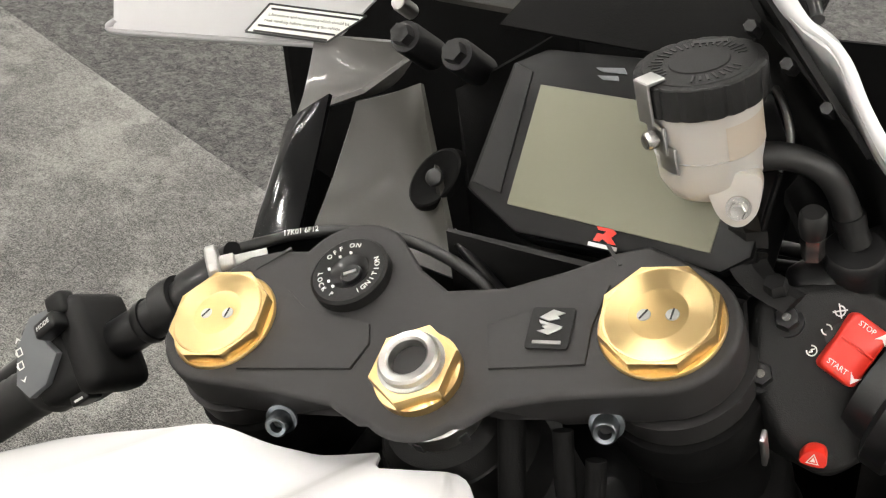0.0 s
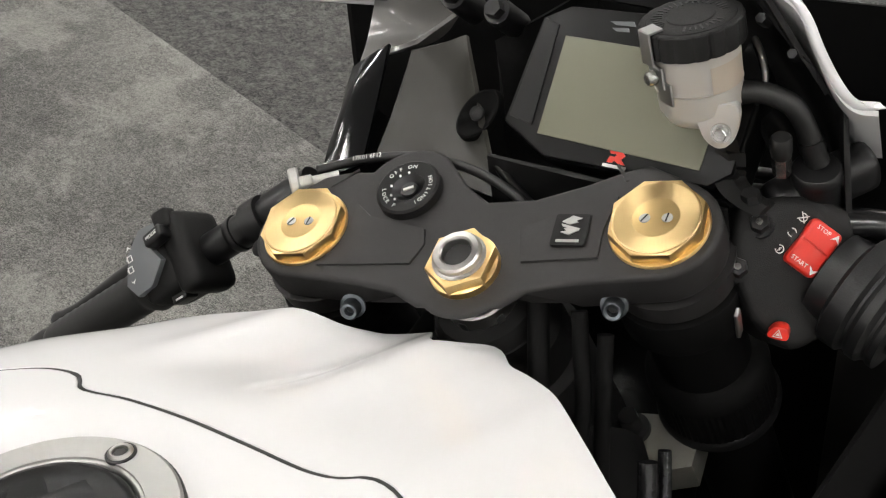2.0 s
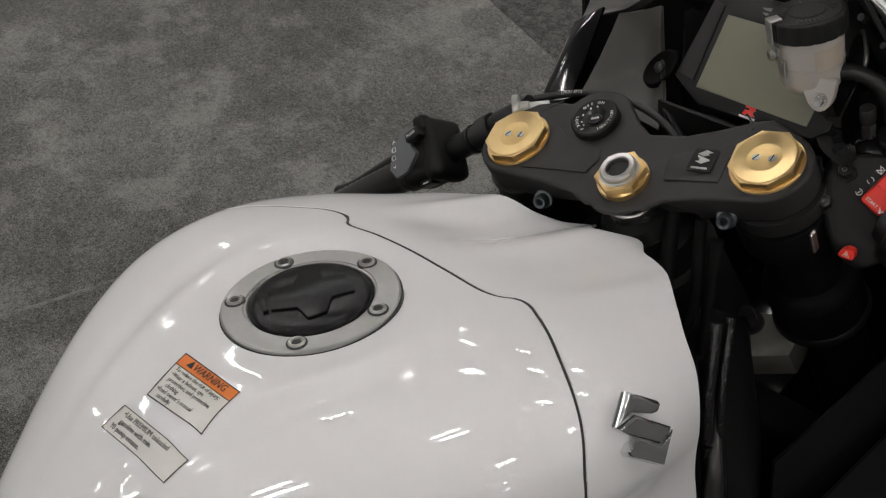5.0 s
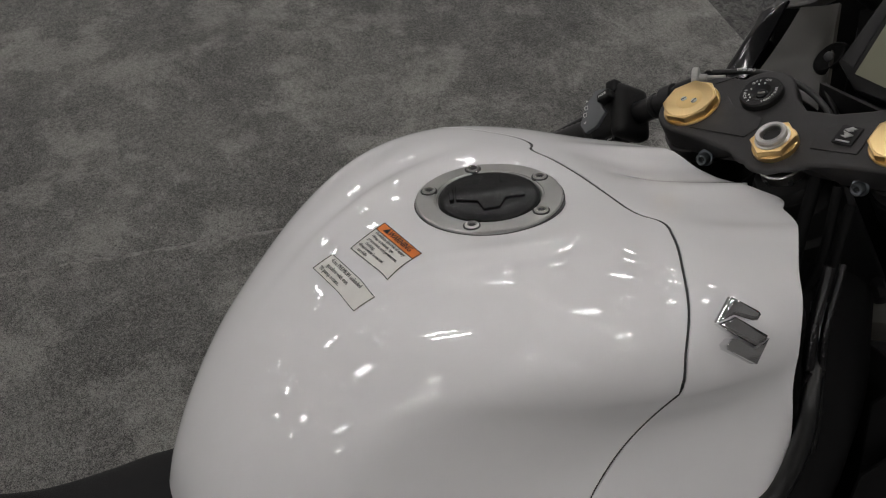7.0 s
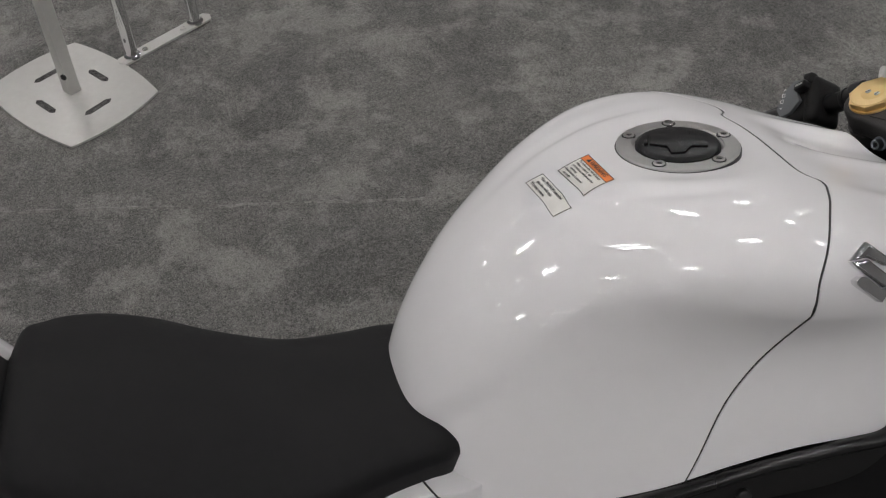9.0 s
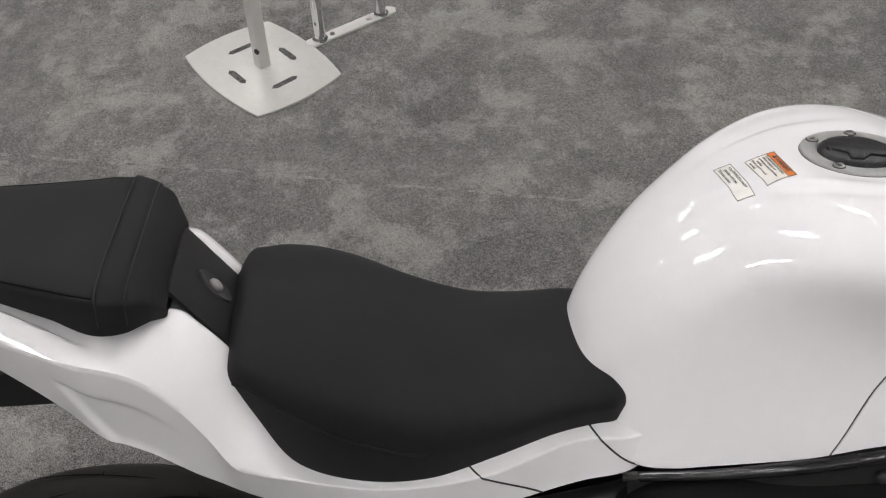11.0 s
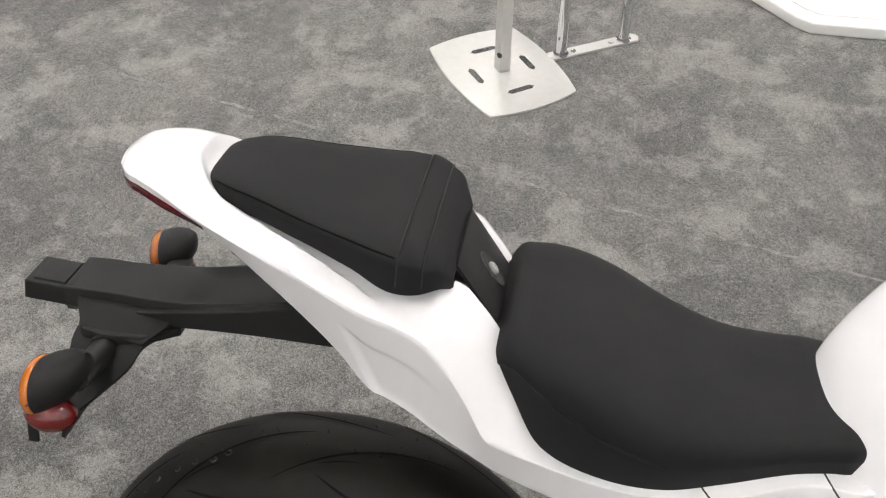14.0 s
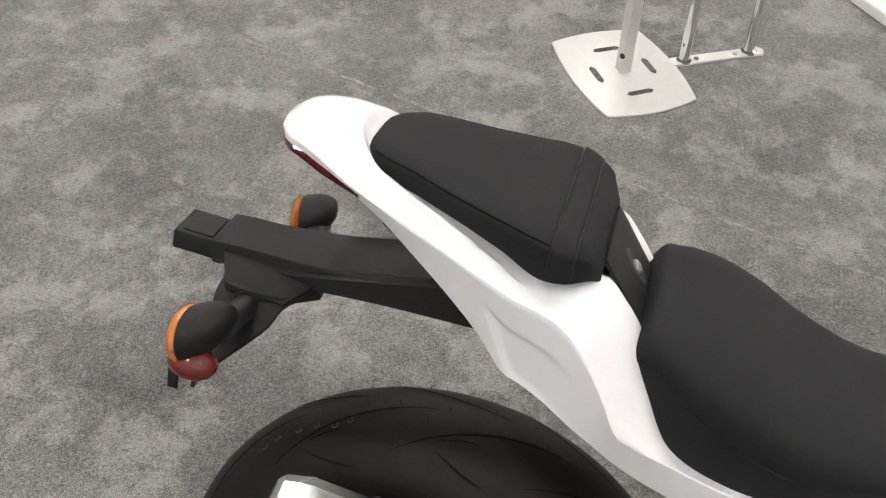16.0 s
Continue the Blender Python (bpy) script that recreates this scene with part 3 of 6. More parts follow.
def build_tank():
    seam = lambda v: spline(SEAM if v >= 0 else SEAM_LEFT, abs(v))
    front = lambda v: spline(FRONT, abs(v))
    tank = part("fuel_tank", grid(skin(lambda v: seam(v) - 0.0010, lambda v: -0.542), 70, 128), WHITE, bike, "glossy white fuel tank with a round filler", sharp=60)
    part("tank_front_cover", grid(skin(lambda v: seam(v) + 0.0010, front), 50, 128), WHITE, bike, "glossy white cover ahead of the tank seam", sharp=60)
    part("tank_liner", grid(lambda u, v: tank_at((seam(2 * v - 1) + 0.02) * (1 - u) + (seam(2 * v - 1) - 0.02) * u, 2 * v - 1, 0.005), 8, 64), BLACKINK, bike, "dark liner under the seam")
    part("seam_gap", tube([tank_at(seam(even(-1 + 2 * k / 160)), even(-1 + 2 * k / 160), 0.0016) for k in range(161)], 0.0012, 8, 360), BLACKINK, bike, "dark gap between cover and tank")
    F = frame_at((-0.002, -0.259, 0.0246), (0, 0.04, 1), (1, 0, 0))
    ring = part("filler_ring", lathe([(0.0390, -0.008), (0.0390, 0.0016), (0.0396, 0.0024), (0.0408, 0.0026), (0.0412, 0.0034), (0.0540, 0.0032), (0.0551, 0.0024), (0.0554, -0.006)], 96, F), BRUSHED, tank, "brushed aluminium filler ring", sharp=18)
    # a black band paints the thin shadow at the ring's outer edge
    part("ring_shadow", lathe([(0.0550, -0.004), (0.0550, 0.0010), (0.0562, 0.0007), (0.0564, -0.004)], 96, F), BLACKINK, tank, "dark band standing for the thin shadow round the filler")
    lid = part("filler_lid", lathe([(0, 0.0058), (0.022, 0.0060), (0.033, 0.0058), (0.0365, 0.0046), (0.0382, 0.0020), (0.0384, -0.004)], 96, F), LID, tank, "black filler lid with a key flap")
    flap = [(-0.011, 0.024), (0.010, 0.026), (0.011, 0.012), (0.025, 0.006), (0.027, -0.006), (0.013, -0.010), (0.009, -0.025), (-0.013, -0.024), (-0.013, -0.008), (-0.026, -0.001), (-0.024, 0.011), (-0.012, 0.010)]
    part("key_flap", prism(flap, 0.0055, 0.0076, 0.0009, F @ pose(0, 0, 0, 0, 0, -22)), LID, lid, "raised black key flap")
    part("flap_lip", prism([(-0.013, -0.030), (0.010, -0.030), (0.009, -0.0265), (-0.012, -0.0265)], 0.0045, 0.0080, 0.0008, F @ pose(0, 0, 0, 0, 0, -22)), LID, lid)
    for a in (168.0, 97.0, 26.3, -42.5, -131.8):
        a = radians(a)
        m = F @ pose(0.0468 * math.cos(a), 0.0468 * math.sin(a), 0.0026)
        screw = part("screw", lathe([(0.0032, 0.0006), (0.0034, 0.0024), (0.0043, 0.0027), (0.0052, 0.0018), (0.0054, -0.002)], 20, m), STEEL, tank, "steel socket screw")
        # black disc and ring stand for shade in the socket and round the head
        part("socket", lathe([(0.0, 0.0012), (0.0033, 0.0012)], 6, m), BLACKINK, screw)
        part("screw_shadow_ring", lathe([(0.0050, 0.0014), (0.0064, 0.0012), (0.0065, 0.0)], 24, m), BLACKINK, screw, "black ring standing for the shadow round the screw")
    # the two stickers behind the filler: corners rear-left, rear-right, front-right, front-left
    warn = [(-0.0004, -0.372), (0.0525, -0.366), (0.046, -0.336), (-0.010, -0.340)]
    label = part("warning_label", sheet_on_tank(warn, 0.0003), PAPER, tank, "white warning sticker with an orange heading")
    part("heading", sheet_on_tank(sub_quad(warn, 0.0, 1.0, 0.74, 1.0), 0.0006), ORANGE, label, "orange heading band")
    for u0, u1, v0, v1 in ((0, 1, 0, 0.02), (0, 1, 0.98, 1.0), (0, 0.012, 0, 1), (0.988, 1, 0, 1), (0, 1, 0.73, 0.745)):
        part("border", sheet_on_tank(sub_quad(warn, u0, u1, v0, v1), 0.0008), BLACKINK, label)
    text_on_tank("heading_text", "\u25b2WARNING", 0.0066, warn, 0.5, 0.865, label, BLACKINK)
    for k, line in enumerate(("To reduce the risk of injury:", "\u2022Wear a helmet, eye", "protection, and protective", "clothing.", "\u2022Read owner's manual", "carefully.")):
        text_on_tank("text_line", line, 0.0038, warn, 0.48 - (0.22 if len(line) < 12 else 0.10 if len(line) < 22 else 0.0), 0.66 - 0.113 * k, label, BLACKINK)
    fuel = [(-0.009, -0.3995), (0.057, -0.3945), (0.0585, -0.3785), (-0.007, -0.3835)]
    label = part("fuel_label", sheet_on_tank(fuel, 0.0003), PAPER, tank, "cream sticker with fuel advice")
    for u0, u1, v0, v1 in ((0, 1, 0, 0.03), (0, 1, 0.97, 1.0), (0, 0.010, 0, 1), (0.990, 1, 0, 1)):
        part("border", sheet_on_tank(sub_quad(fuel, u0, u1, v0, v1), 0.0008), BLACKINK, label)
    for k, line in enumerate(("\u2022Use PREMIUM unleaded", "gasoline with min.", "90 pump octane.")):
        text_on_tank("text_line", line, 0.0046, fuel, 0.46 - 0.07 * k, 0.78 - 0.27 * k, label, BLACKINK)
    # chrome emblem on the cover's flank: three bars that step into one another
    lo, hi = 0.2, 0.9
    for _ in range(40):
        mid = (lo + hi) / 2
        lo, hi = (mid, hi) if tank_at(-0.176, mid).z > -0.021 else (lo, mid)
    q = tank_at(-0.176, lo)
    n = (tank_at(-0.176, lo + 0.08) - tank_at(-0.176, lo - 0.08)).cross(tank_at(-0.166, lo) - tank_at(-0.186, lo)).normalized()
    m = frame_at(q + n * 0.0004, n, (0.0, 1.0, 0.0))
    emblem = part("emblem", prism([(-0.0015, 0.0261), (0.0195, 0.0090), (0.0208, 0.0055), (0.0160, 0.0030), (0.0110, 0.0046), (-0.0044, 0.0143), (-0.0200, 0.0147)], -0.001, 0.0064, 0.0046, m, 8), CHROME, tank, "chrome maker emblem")
    part("bar", prism([(-0.0200, 0.0138), (-0.0030, 0.0128), (0.0229, -0.0098), (0.0190, -0.0124), (0.0085, -0.0126), (-0.0140, 0.0070)], -0.001, 0.0064, 0.0046, m, 8), CHROME, emblem)
    part("bar", prism([(0.0222, -0.0116), (0.0046, -0.0236), (-0.0175, -0.0050), (-0.0182, -0.0014), (-0.0120, 0.0006), (-0.0070, -0.0010), (0.0060, -0.0136), (0.0180, -0.0136)], -0.001, 0.0064, 0.0046, m, 8), CHROME, emblem)
    return tank


tank = build_tank()

# ---- seats and tail ----
SEAT = table([(-0.492, -0.172, 0.082, -0.19, -0.212), (-0.498, -0.165, 0.095, -0.185, -0.214), (-0.507, -0.159, 0.103, -0.182, -0.215), (-0.53, -0.154, 0.108, -0.182, -0.215), (-0.57, -0.157, 0.114, -0.185, -0.22), (-0.63, -0.156, 0.127, -0.195, -0.235),
              (-0.70, -0.136, 0.146, -0.190, -0.25), (-0.76, -0.106, 0.150, -0.168, -0.245), (-0.81, -0.089, 0.143, -0.145, -0.22),
              (-0.85, -0.085, 0.128, -0.125, -0.18), (-0.872, -0.089, 0.114, -0.118, -0.155), (-0.881, -0.102, 0.104, -0.125, -0.145)])


def seat_at(y, v, tab, p=3.2, tuck=0.012):
    zt, w, zs, zb = [spline(c, y) for c in tab]
    s, a = (1 if v >= 0 else -1), abs(v)
    if a < 0.75:
        th = a / 0.75 * math.pi / 2
        return Vector((s * w * math.sin(th) ** (2 / p), y, zs + (zt - zs) * max(0.0, math.cos(th)) ** (2 / p)))
    k = (a - 0.75) / 0.25
    return Vector((s * (w - tuck * k), y, zs + (zb - zs) * k))


seat = part("rider_seat", cap_ends(grid(lambda u, v: seat_at(-0.492 - 0.390 * (0.5 - 0.5 * math.cos(math.pi * u)), 2 * v - 1, SEAT, 3.4), 70, 72)), VINYL, bike, "black vinyl rider seat")
for s in (-1, 1):
    part("piping", tube([seat_at(-0.70 - 0.176 * k / 10, s * 0.76, SEAT, 3.4) + Vector((s * 0.0005, 0, 0)) for k in range(11)], 0.0018, 8, 50), VINYL, seat, "stitched edge seam")

PAD = table([(-0.930, -0.046, 0.090, -0.052, -0.060), (-0.940, -0.030, 0.108, -0.038, -0.052), (-0.960, -0.014, 0.126, -0.030, -0.052), (-0.985, -0.006, 0.130, -0.024, -0.052), (-1.03, -0.001, 0.117, -0.018, -0.038),
             (-1.09, 0.005, 0.097, -0.009, -0.024), (-1.13, 0.011, 0.0825, -0.002, -0.017), (-1.156, 0.0135, 0.0732, 0.001, -0.014), (-1.170, 0.0135, 0.0657, 0.001, -0.013), (-1.180, 0.0130, 0.0565, 0.001, -0.012), (-1.187, 0.0115, 0.0468, 0.001, -0.011), (-1.191, 0.0095, 0.0382, 0.000, -0.010), (-1.194, 0.0050, 0.0223, -0.002, -0.009)])
pad = part("pillion_seat", cap_ends(grid(lambda u, v: seat_at(-0.930 - 0.264 * (0.5 - 0.5 * math.cos(math.pi * u)), 2 * v - 1, PAD, 4.6, 0.004), 60, 72)), VINYL, bike, "black stitched pillion seat")
for s in (-1, 1):
    part("stitch_line", tube([seat_at(-0.985 - 0.194 * k / 10, s * 0.60, PAD, 4.6) + Vector((0, 0, 0.0002)) for k in range(11)], 0.0011, 6, 50), GROOVE, pad, "sunken stitched seam")
part("strap", grid(lambda u, v: seat_at(-0.957 - 0.026 * u, (2 * v - 1) * 0.93, PAD, 4.6, 0.002) + Vector(((2 * v - 1) * 0.0024, 0, 0.0026 * min(1, 9 * u, 9 * (1 - u)) + 0.0006 * math.sin(17 * v + 4 * u))), 8, 90), VINYL, pad, "flat black strap across the seat")
part("strap_fold", grid(lambda u, v: seat_at(-0.940 - 0.019 * u, (2 * v - 1) * 0.97, PAD, 4.6, 0.004) + Vector(((2 * v - 1) * 0.0025, 0, 0.0016 * min(1, 6 * u, 6 * (1 - u)) + 0.0012 * math.sin(9 * v + 2.5 * u))), 8, 90), VINYL, pad, "creased fabric ahead of the strap")

for y in (-0.958, -0.982):
    part("strap_edge", tube([seat_at(y, (2 * k / 40 - 1) * 0.93, PAD, 4.6, 0.002) + Vector(((2 * k / 40 - 1) * 0.0026, 0, 0.0028)) for k in range(41)], 0.0008, 8, 120), STRAP, pad, "sewn edge of the strap")

# the black panel that drops from the pillion seat to the rider's seat, with its lock
skirt = part("seat_lock_panel", thick(grid(lambda u, v: Vector(((2 * v - 1) * 0.067, -0.932 + 0.062 * u, -0.046 - 0.080 * u + 0.004 * (1 - (2 * v - 1) ** 4))), 12, 16), 0.004), PLASTIC, bike, "black plastic panel with the seat lock")
K = frame_at((-0.003, -0.8980, -0.0805), (0, 0.79, 0.61), (1, 0, 0)) @ Matrix.Scale(0.95, 4)
part("lock_recess", lathe([(0.0, 0.0015), (0.0135, 0.0015), (0.0165, 0.0030), (0.018, 0.0)], 32, K @ Matrix.Diagonal((0.9, 1.35, 1, 1))), BLACKINK, skirt)
part("lock", lathe([(0.0, 0.0045), (0.004, 0.0045), (0.0045, 0.0058), (0.0075, 0.0056), (0.0095, 0.0035), (0.0095, 0.001)], 24, K @ Matrix.Diagonal((0.8, 0.9, 1, 1))), BRUSHED, skirt, "steel seat lock", sharp=20)

# y, crest, half width and height of the crease, lower half width and height
TAIL = table([(-1.292, 0.000, 0.008, -0.004, 0.005, -0.008), (-1.2900, 0.006, 0.0225, 0.000, 0.018, -0.009), (-1.285, 0.0115, 0.0350, 0.001, 0.031, -0.010), (-1.276, 0.0175, 0.0485, 0.0005, 0.043, -0.011), (-1.262, 0.0225, 0.0572, -0.001, 0.051, -0.012), (-1.24, 0.0255, 0.0670, -0.006, 0.061, -0.0165),
              (-1.20, 0.021, 0.083, -0.021, 0.072, -0.034), (-1.16, 0.010, 0.097, -0.032, 0.078, -0.055), (-1.12, 0.000, 0.110, -0.043, 0.083, -0.084), (-1.08, -0.009, 0.122, -0.053, 0.087, -0.115),
              (-1.04, -0.020, 0.133, -0.0645, 0.090, -0.151), (-1.007, -0.031, 0.141, -0.0735, 0.089, -0.190), (-0.98, -0.045, 0.146, -0.0775, 0.094, -0.201), (-0.96, -0.056, 0.148, -0.0845, 0.097, -0.209),
              (-0.94, -0.055, 0.147, -0.101, 0.100, -0.2195), (-0.92, -0.056, 0.145, -0.1255, 0.103, -0.230), (-0.90, -0.074, 0.143, -0.158, 0.106, -0.239), (-0.88, -0.098, 0.143, -0.193, 0.110, -0.248),
              (-0.86, -0.132, 0.145, -0.201, 0.114, -0.255), (-0.82, -0.195, 0.150, -0.209, 0.122, -0.264), (-0.74, -0.212, 0.152, -0.225, 0.132, -0.275), (-0.64, -0.205, 0.140, -0.226, 0.124, -0.278),
              (-0.54, -0.190, 0.117, -0.208, 0.112, -0.262), (-0.50, -0.195, 0.119, -0.209, 0.118, -0.250), (-0.47, -0.200, 0.108, -0.209, 0.110, -0.238), (-0.415, -0.208, 0.096, -0.213, 0.098, -0.224)])


def ease(q):
    q = max(0.0, min(1.0, q))
    return q * q * (3 - 2 * q)


def tail_at(y, v):
    zt, w, zc, wb, zb = [spline(c, y) for c in TAIL]
    s, a = (1 if v >= 0 else -1), abs(v)
    if a < 0.55:
        k = a / 0.55
        x = w * k
        # the pillion seat's bed with a rounded end, and the channel of the lock panel ahead of it
        side, rear = 0.1330 + 0.332 * (y + 0.985) - x, y + 1.208
        q = math.hypot(max(0.044 - side, 0.0), max(0.044 - rear, 0.0))
        well = 0.013 * ease((0.044 - q) / 0.013) * ease((-0.985 - y) / 0.030) + 0.022 * ease((0.078 - x) / 0.014) * ease((y + 0.945) / 0.020)
        power = 2.1 + 1.2 * ease((-0.97 - y) / 0.06) + 3.4 * ease((y + 0.975) / 0.03) * ease((-0.82 - y) / 0.04)
        return Vector((s * x, y, -well + zt + (zc - zt) * k ** power))
    k = (a - 0.55) / 0.45
    x = w + (wb - w) * k
    # a slanting hollow in the flank below the crease, with crisp borders
    d = 0.0060 * ease((y + 1.062 - 0.058 * k) / 0.014) * ease((-0.915 - y) / 0.070) * ease((k - 0.34) / 0.12) * ease((1.10 - k) / 0.20)
    return Vector((s * (x - d), y, zc + (zb - zc) * k))


tail = part("tail_fairing", thick(grid(lambda u, v: tail_at(-0.415 - 0.877 * math.sin(math.pi / 2 * u), 2 * v - 1), 300, 132), 0.003), WHITE, bike, "glossy white tail fairing", sharp=38)
for s in (-1, 1):
    for y0, y1, a0 in ((-0.668, -0.585, 0.42), (-0.542, -0.488, 0.42)):
        part("panel_seam", tube([tail_at(y0 + (y1 - y0) * k / 12, s * (a0 + (1 - a0) * k / 12)) + Vector((s * 0.0002, 0, 0.0002)) for k in range(13)], 0.0011, 6, 30), BLACKINK, tail, "dark joint between panels")


def under_tail(u, v, y0, y1, k, drop):
    p = tail_at(y0 + (y1 - y0) * u, (2 * v - 1) * 0.80)
    return Vector((p.x * k, p.y, p.z - drop))


part("tail_light", cap_ends(grid(lambda u, v: under_tail(u, v, -1.186, -1.289, 0.95, 0.005 + 0.012 * ease(u / 0.55) - 0.006 * u), 30, 40)), REDLENS, bike, "dark red tail light under the tail tip")
part("tail_underside", grid(lambda u, v: under_tail(u, v, -0.64, -1.16, 0.78, 0.02), 40, 24), PLASTIC, bike, "black inner tail tray")


# ---- rear mudguard, lights, wheel ----
def number_plate_arm():
    # y, half width and height of the top, half width and height of the ledge, height of the underside
    tab = table([(-0.96, 0.052, -0.114, 0.066, -0.117, -0.164), (-1.08, 0.048, -0.121, 0.060, -0.1235, -0.168), (-1.14, 0.046, -0.134, 0.057, -0.1375, -0.170), (-1.19, 0.044, -0.144, 0.055, -0.1480, -0.173),
                 (-1.225, 0.043, -0.149, 0.053, -0.1555, -0.176), (-1.26, 0.0405, -0.151, 0.051, -0.1620, -0.178), (-1.30, 0.037, -0.152, 0.048, -0.1690, -0.180), (-1.338, 0.037, -0.152, 0.0385, -0.1755, -0.181), (-1.356, 0.036, -0.153, 0.0365, -0.1750, -0.178)])

    def at(u, v):
        y = -0.96 - 0.396 * u
        wt, zt, wl, zl, zb = [spline(c, y) for c in tab]
        ring = [(0.0, zt), (wt * 0.55, zt), (wt * 0.78, zt), (wt - 0.001, zt), (wt, zt - 0.001), (wt + 0.001, zl + 0.0012), (wl - 0.001, zl), (wl, zl - 0.001), (wl - 0.003, zb + 0.001), (wl - 0.005, zb), (0.0, zb)]
        ring = ring + [(-x, z) for x, z in ring[-2:0:-1]]
        x, z = ring[round(v * len(ring)) % len(ring)]
        if z > zl - 0.0005 and abs(x) < wt * 0.85:     # the long hollow in the top
            z -= 0.0065 * ease((y + 1.222 + 0.1 * abs(x)) / 0.022) * ease((-1.085 - y) / 0.022) * ease((wt * 0.88 - abs(x)) / (wt * 0.14))
        return Vector((x, y, z))
    arm = part("number_plate_arm", cap_ends(grid(at, 66, 20, True)), PLASTIC, bike, "black plastic rear mudguard arm", sharp=25)
    part("plate_lamp", box(0.058, 0.050, 0.023, pose(0.001, -1.380, -0.1675, -3), 0.0022), PLASTIC, arm, "black number plate lamp housing")
    part("lamp_lid", box(0.046, 0.036, 0.004, pose(0.001, -1.378, -0.1560, -3), 0.001), PLASTIC, arm)
    part("lamp_collar", box(0.066, 0.012, 0.030, pose(0.0, -1.350, -0.1675), 0.002), PLASTIC, arm)
    # wings that carry the indicators: a plate with a turned-down lip, the boss for the stalk and the web below
    for s in (-1, 1):
        out = [(0.034, -1.337), (0.060, -1.331), (0.074, -1.322), (0.080, -1.296), (0.076, -1.256), (0.046, -1.222), (0.034, -1.222)]
        wing = part("wing", prism([(s * x, y) for x, y in out], -0.188, -0.1775, 0.0025), PLASTIC, arm)
        part("gusset", thick(grid(lambda u, v: Vector((s * (0.034 + (0.034 + 0.010 * v) * u), -1.342 + 0.018 * u + (0.122 - 0.052 * u) * v, -0.164 - 0.017 * u ** 1.3 - 0.006 * v + 0.005 * math.sin(math.pi * u) * math.sin(math.pi * v))), 10, 10), 0.004), PLASTIC, wing, "sloping hood over the stalk")
        part("boss", tube([(s * 0.050, -1.295, -0.199), (s * 0.066, -1.295, -0.198), (s * 0.078, -1.295, -0.1975), (s * 0.0795, -1.295, -0.1975)], [0.0165, 0.0185, 0.0185, 0.0165], 24, 16), PLASTIC, wing)
        near = [(0.050, -1.225, -0.180), (0.076, -1.252, -0.190), (0.100, -1.264, -0.208), (0.146, -1.296, -0.231)]
        far = [(0.050, -1.332, -0.186), (0.075, -1.332, -0.194), (0.098, -1.328, -0.212), (0.146, -1.320, -0.234)]
        part("shroud", thick(grid(lambda u, v: Matrix.Diagonal((s, 1, 1)) @ curve_at(near, u).lerp(curve_at(far, u), v), 14, 6), 0.004), PLASTIC, wing)
    part("plate_bracket", thick(grid(lambda u, v: Vector(((2 * v - 1) * (0.060 - 0.015 * u), -1.338 - 0.030 * u, -0.205 - 0.145 * u)), 8, 8), 0.005), PLASTIC, arm, "black number plate bracket")
    m = frame_at((0.045, -1.374, -0.318), (0.5, -0.8, 0.3), (1, 0, 0))
    part("reflector", lathe([(0, 0.006), (0.014, 0.005), (0.019, 0.0), (0.019, -0.006)], 24, m), REDLENS, arm, "round red reflector")
    return arm


number_plate_arm()


def indicator(s):
    """A rear flasher: rubber stalk, teardrop body, amber lens behind."""
    c = Vector((0.168, -1.322, -0.188)) if s > 0 else Vector((-0.153, -1.310, -0.203))
    turn = frame_at(c, (s * 0.12, 0.96, 0.16), (1, 0, 0)) @ Matrix.Diagonal((1.26, 1.06, 1.0, 1))
    bm = lathe([(0, -0.008), (0.016, -0.008), (0.0255, -0.004), (0.0278, 0.004), (0.0272, 0.012), (0.0240, 0.024), (0.0188, 0.034), (0.0110, 0.0425), (0, 0.046)], 28)
    for v in bm.verts:
        h = max(0.0, v.co.z / 0.046) ** 1.2
        v.co = turn @ v.co + Vector((-s * 0.012, 0.0, 0.022)) * h
    body = part("rear_indicator", bm, PLASTIC, bike, "black rear indicator with an amber lens")
    part("lens", lathe([(0.0272, 0.002), (0.0284, -0.001), (0.0280, -0.006), (0.024, -0.0105), (0.012, -0.0125), (0, -0.013)], 28,
                       frame_at(c, (s * 0.12, 0.96, 0.16), (1, 0, 0)) @ Matrix.Diagonal((1.26, 1.06, 1.0, 1))), AMBER, body, "amber lens")
    part("stalk", tube([c + Vector((-s * 0.012, 0.026, 0.004)), c + Vector((-s * 0.045, 0.027, -0.002)), c + Vector((-s * 0.098, 0.027, -0.010 if s > 0 else 0.004))], [0.0150, 0.0138, 0.0150], 16, 16), HOSE, body, "ribbed rubber stalk")
    part("screw", lathe([(0, 0.0015), (0.003, 0.0015), (0.0032, 0)], 12, frame_at(c + Vector((s * 0.033, -0.004, -0.001)), (s, 0.1, 0.3), (0, 1, 0))), BLACKINK, body)
    # a small red side reflector hangs below it
    m = Matrix.Translation(c + Vector((s * 0.012, 0.010, -0.025))) @ Matrix.Diagonal((0.021, 0.027, 0.018, 1))
    part("side_reflector", lathe([(math.sin(radians(18 * k)), -math.cos(radians(18 * k))) for k in range(11)], 24, m), REFLECTOR, body, "round red reflector")
    part("reflector_tab", box(0.004, 0.011, 0.044, pose(c.x + s * 0.004, c.y - 0.014, c.z - 0.047), 0.001), PLASTIC, body)


REFLECTOR = mat("red_reflector", (0.10, 0.004, 0.003), 0.25, coat=0.3, scale=400, vary=0.25)
indicator(-1)
indicator(1)


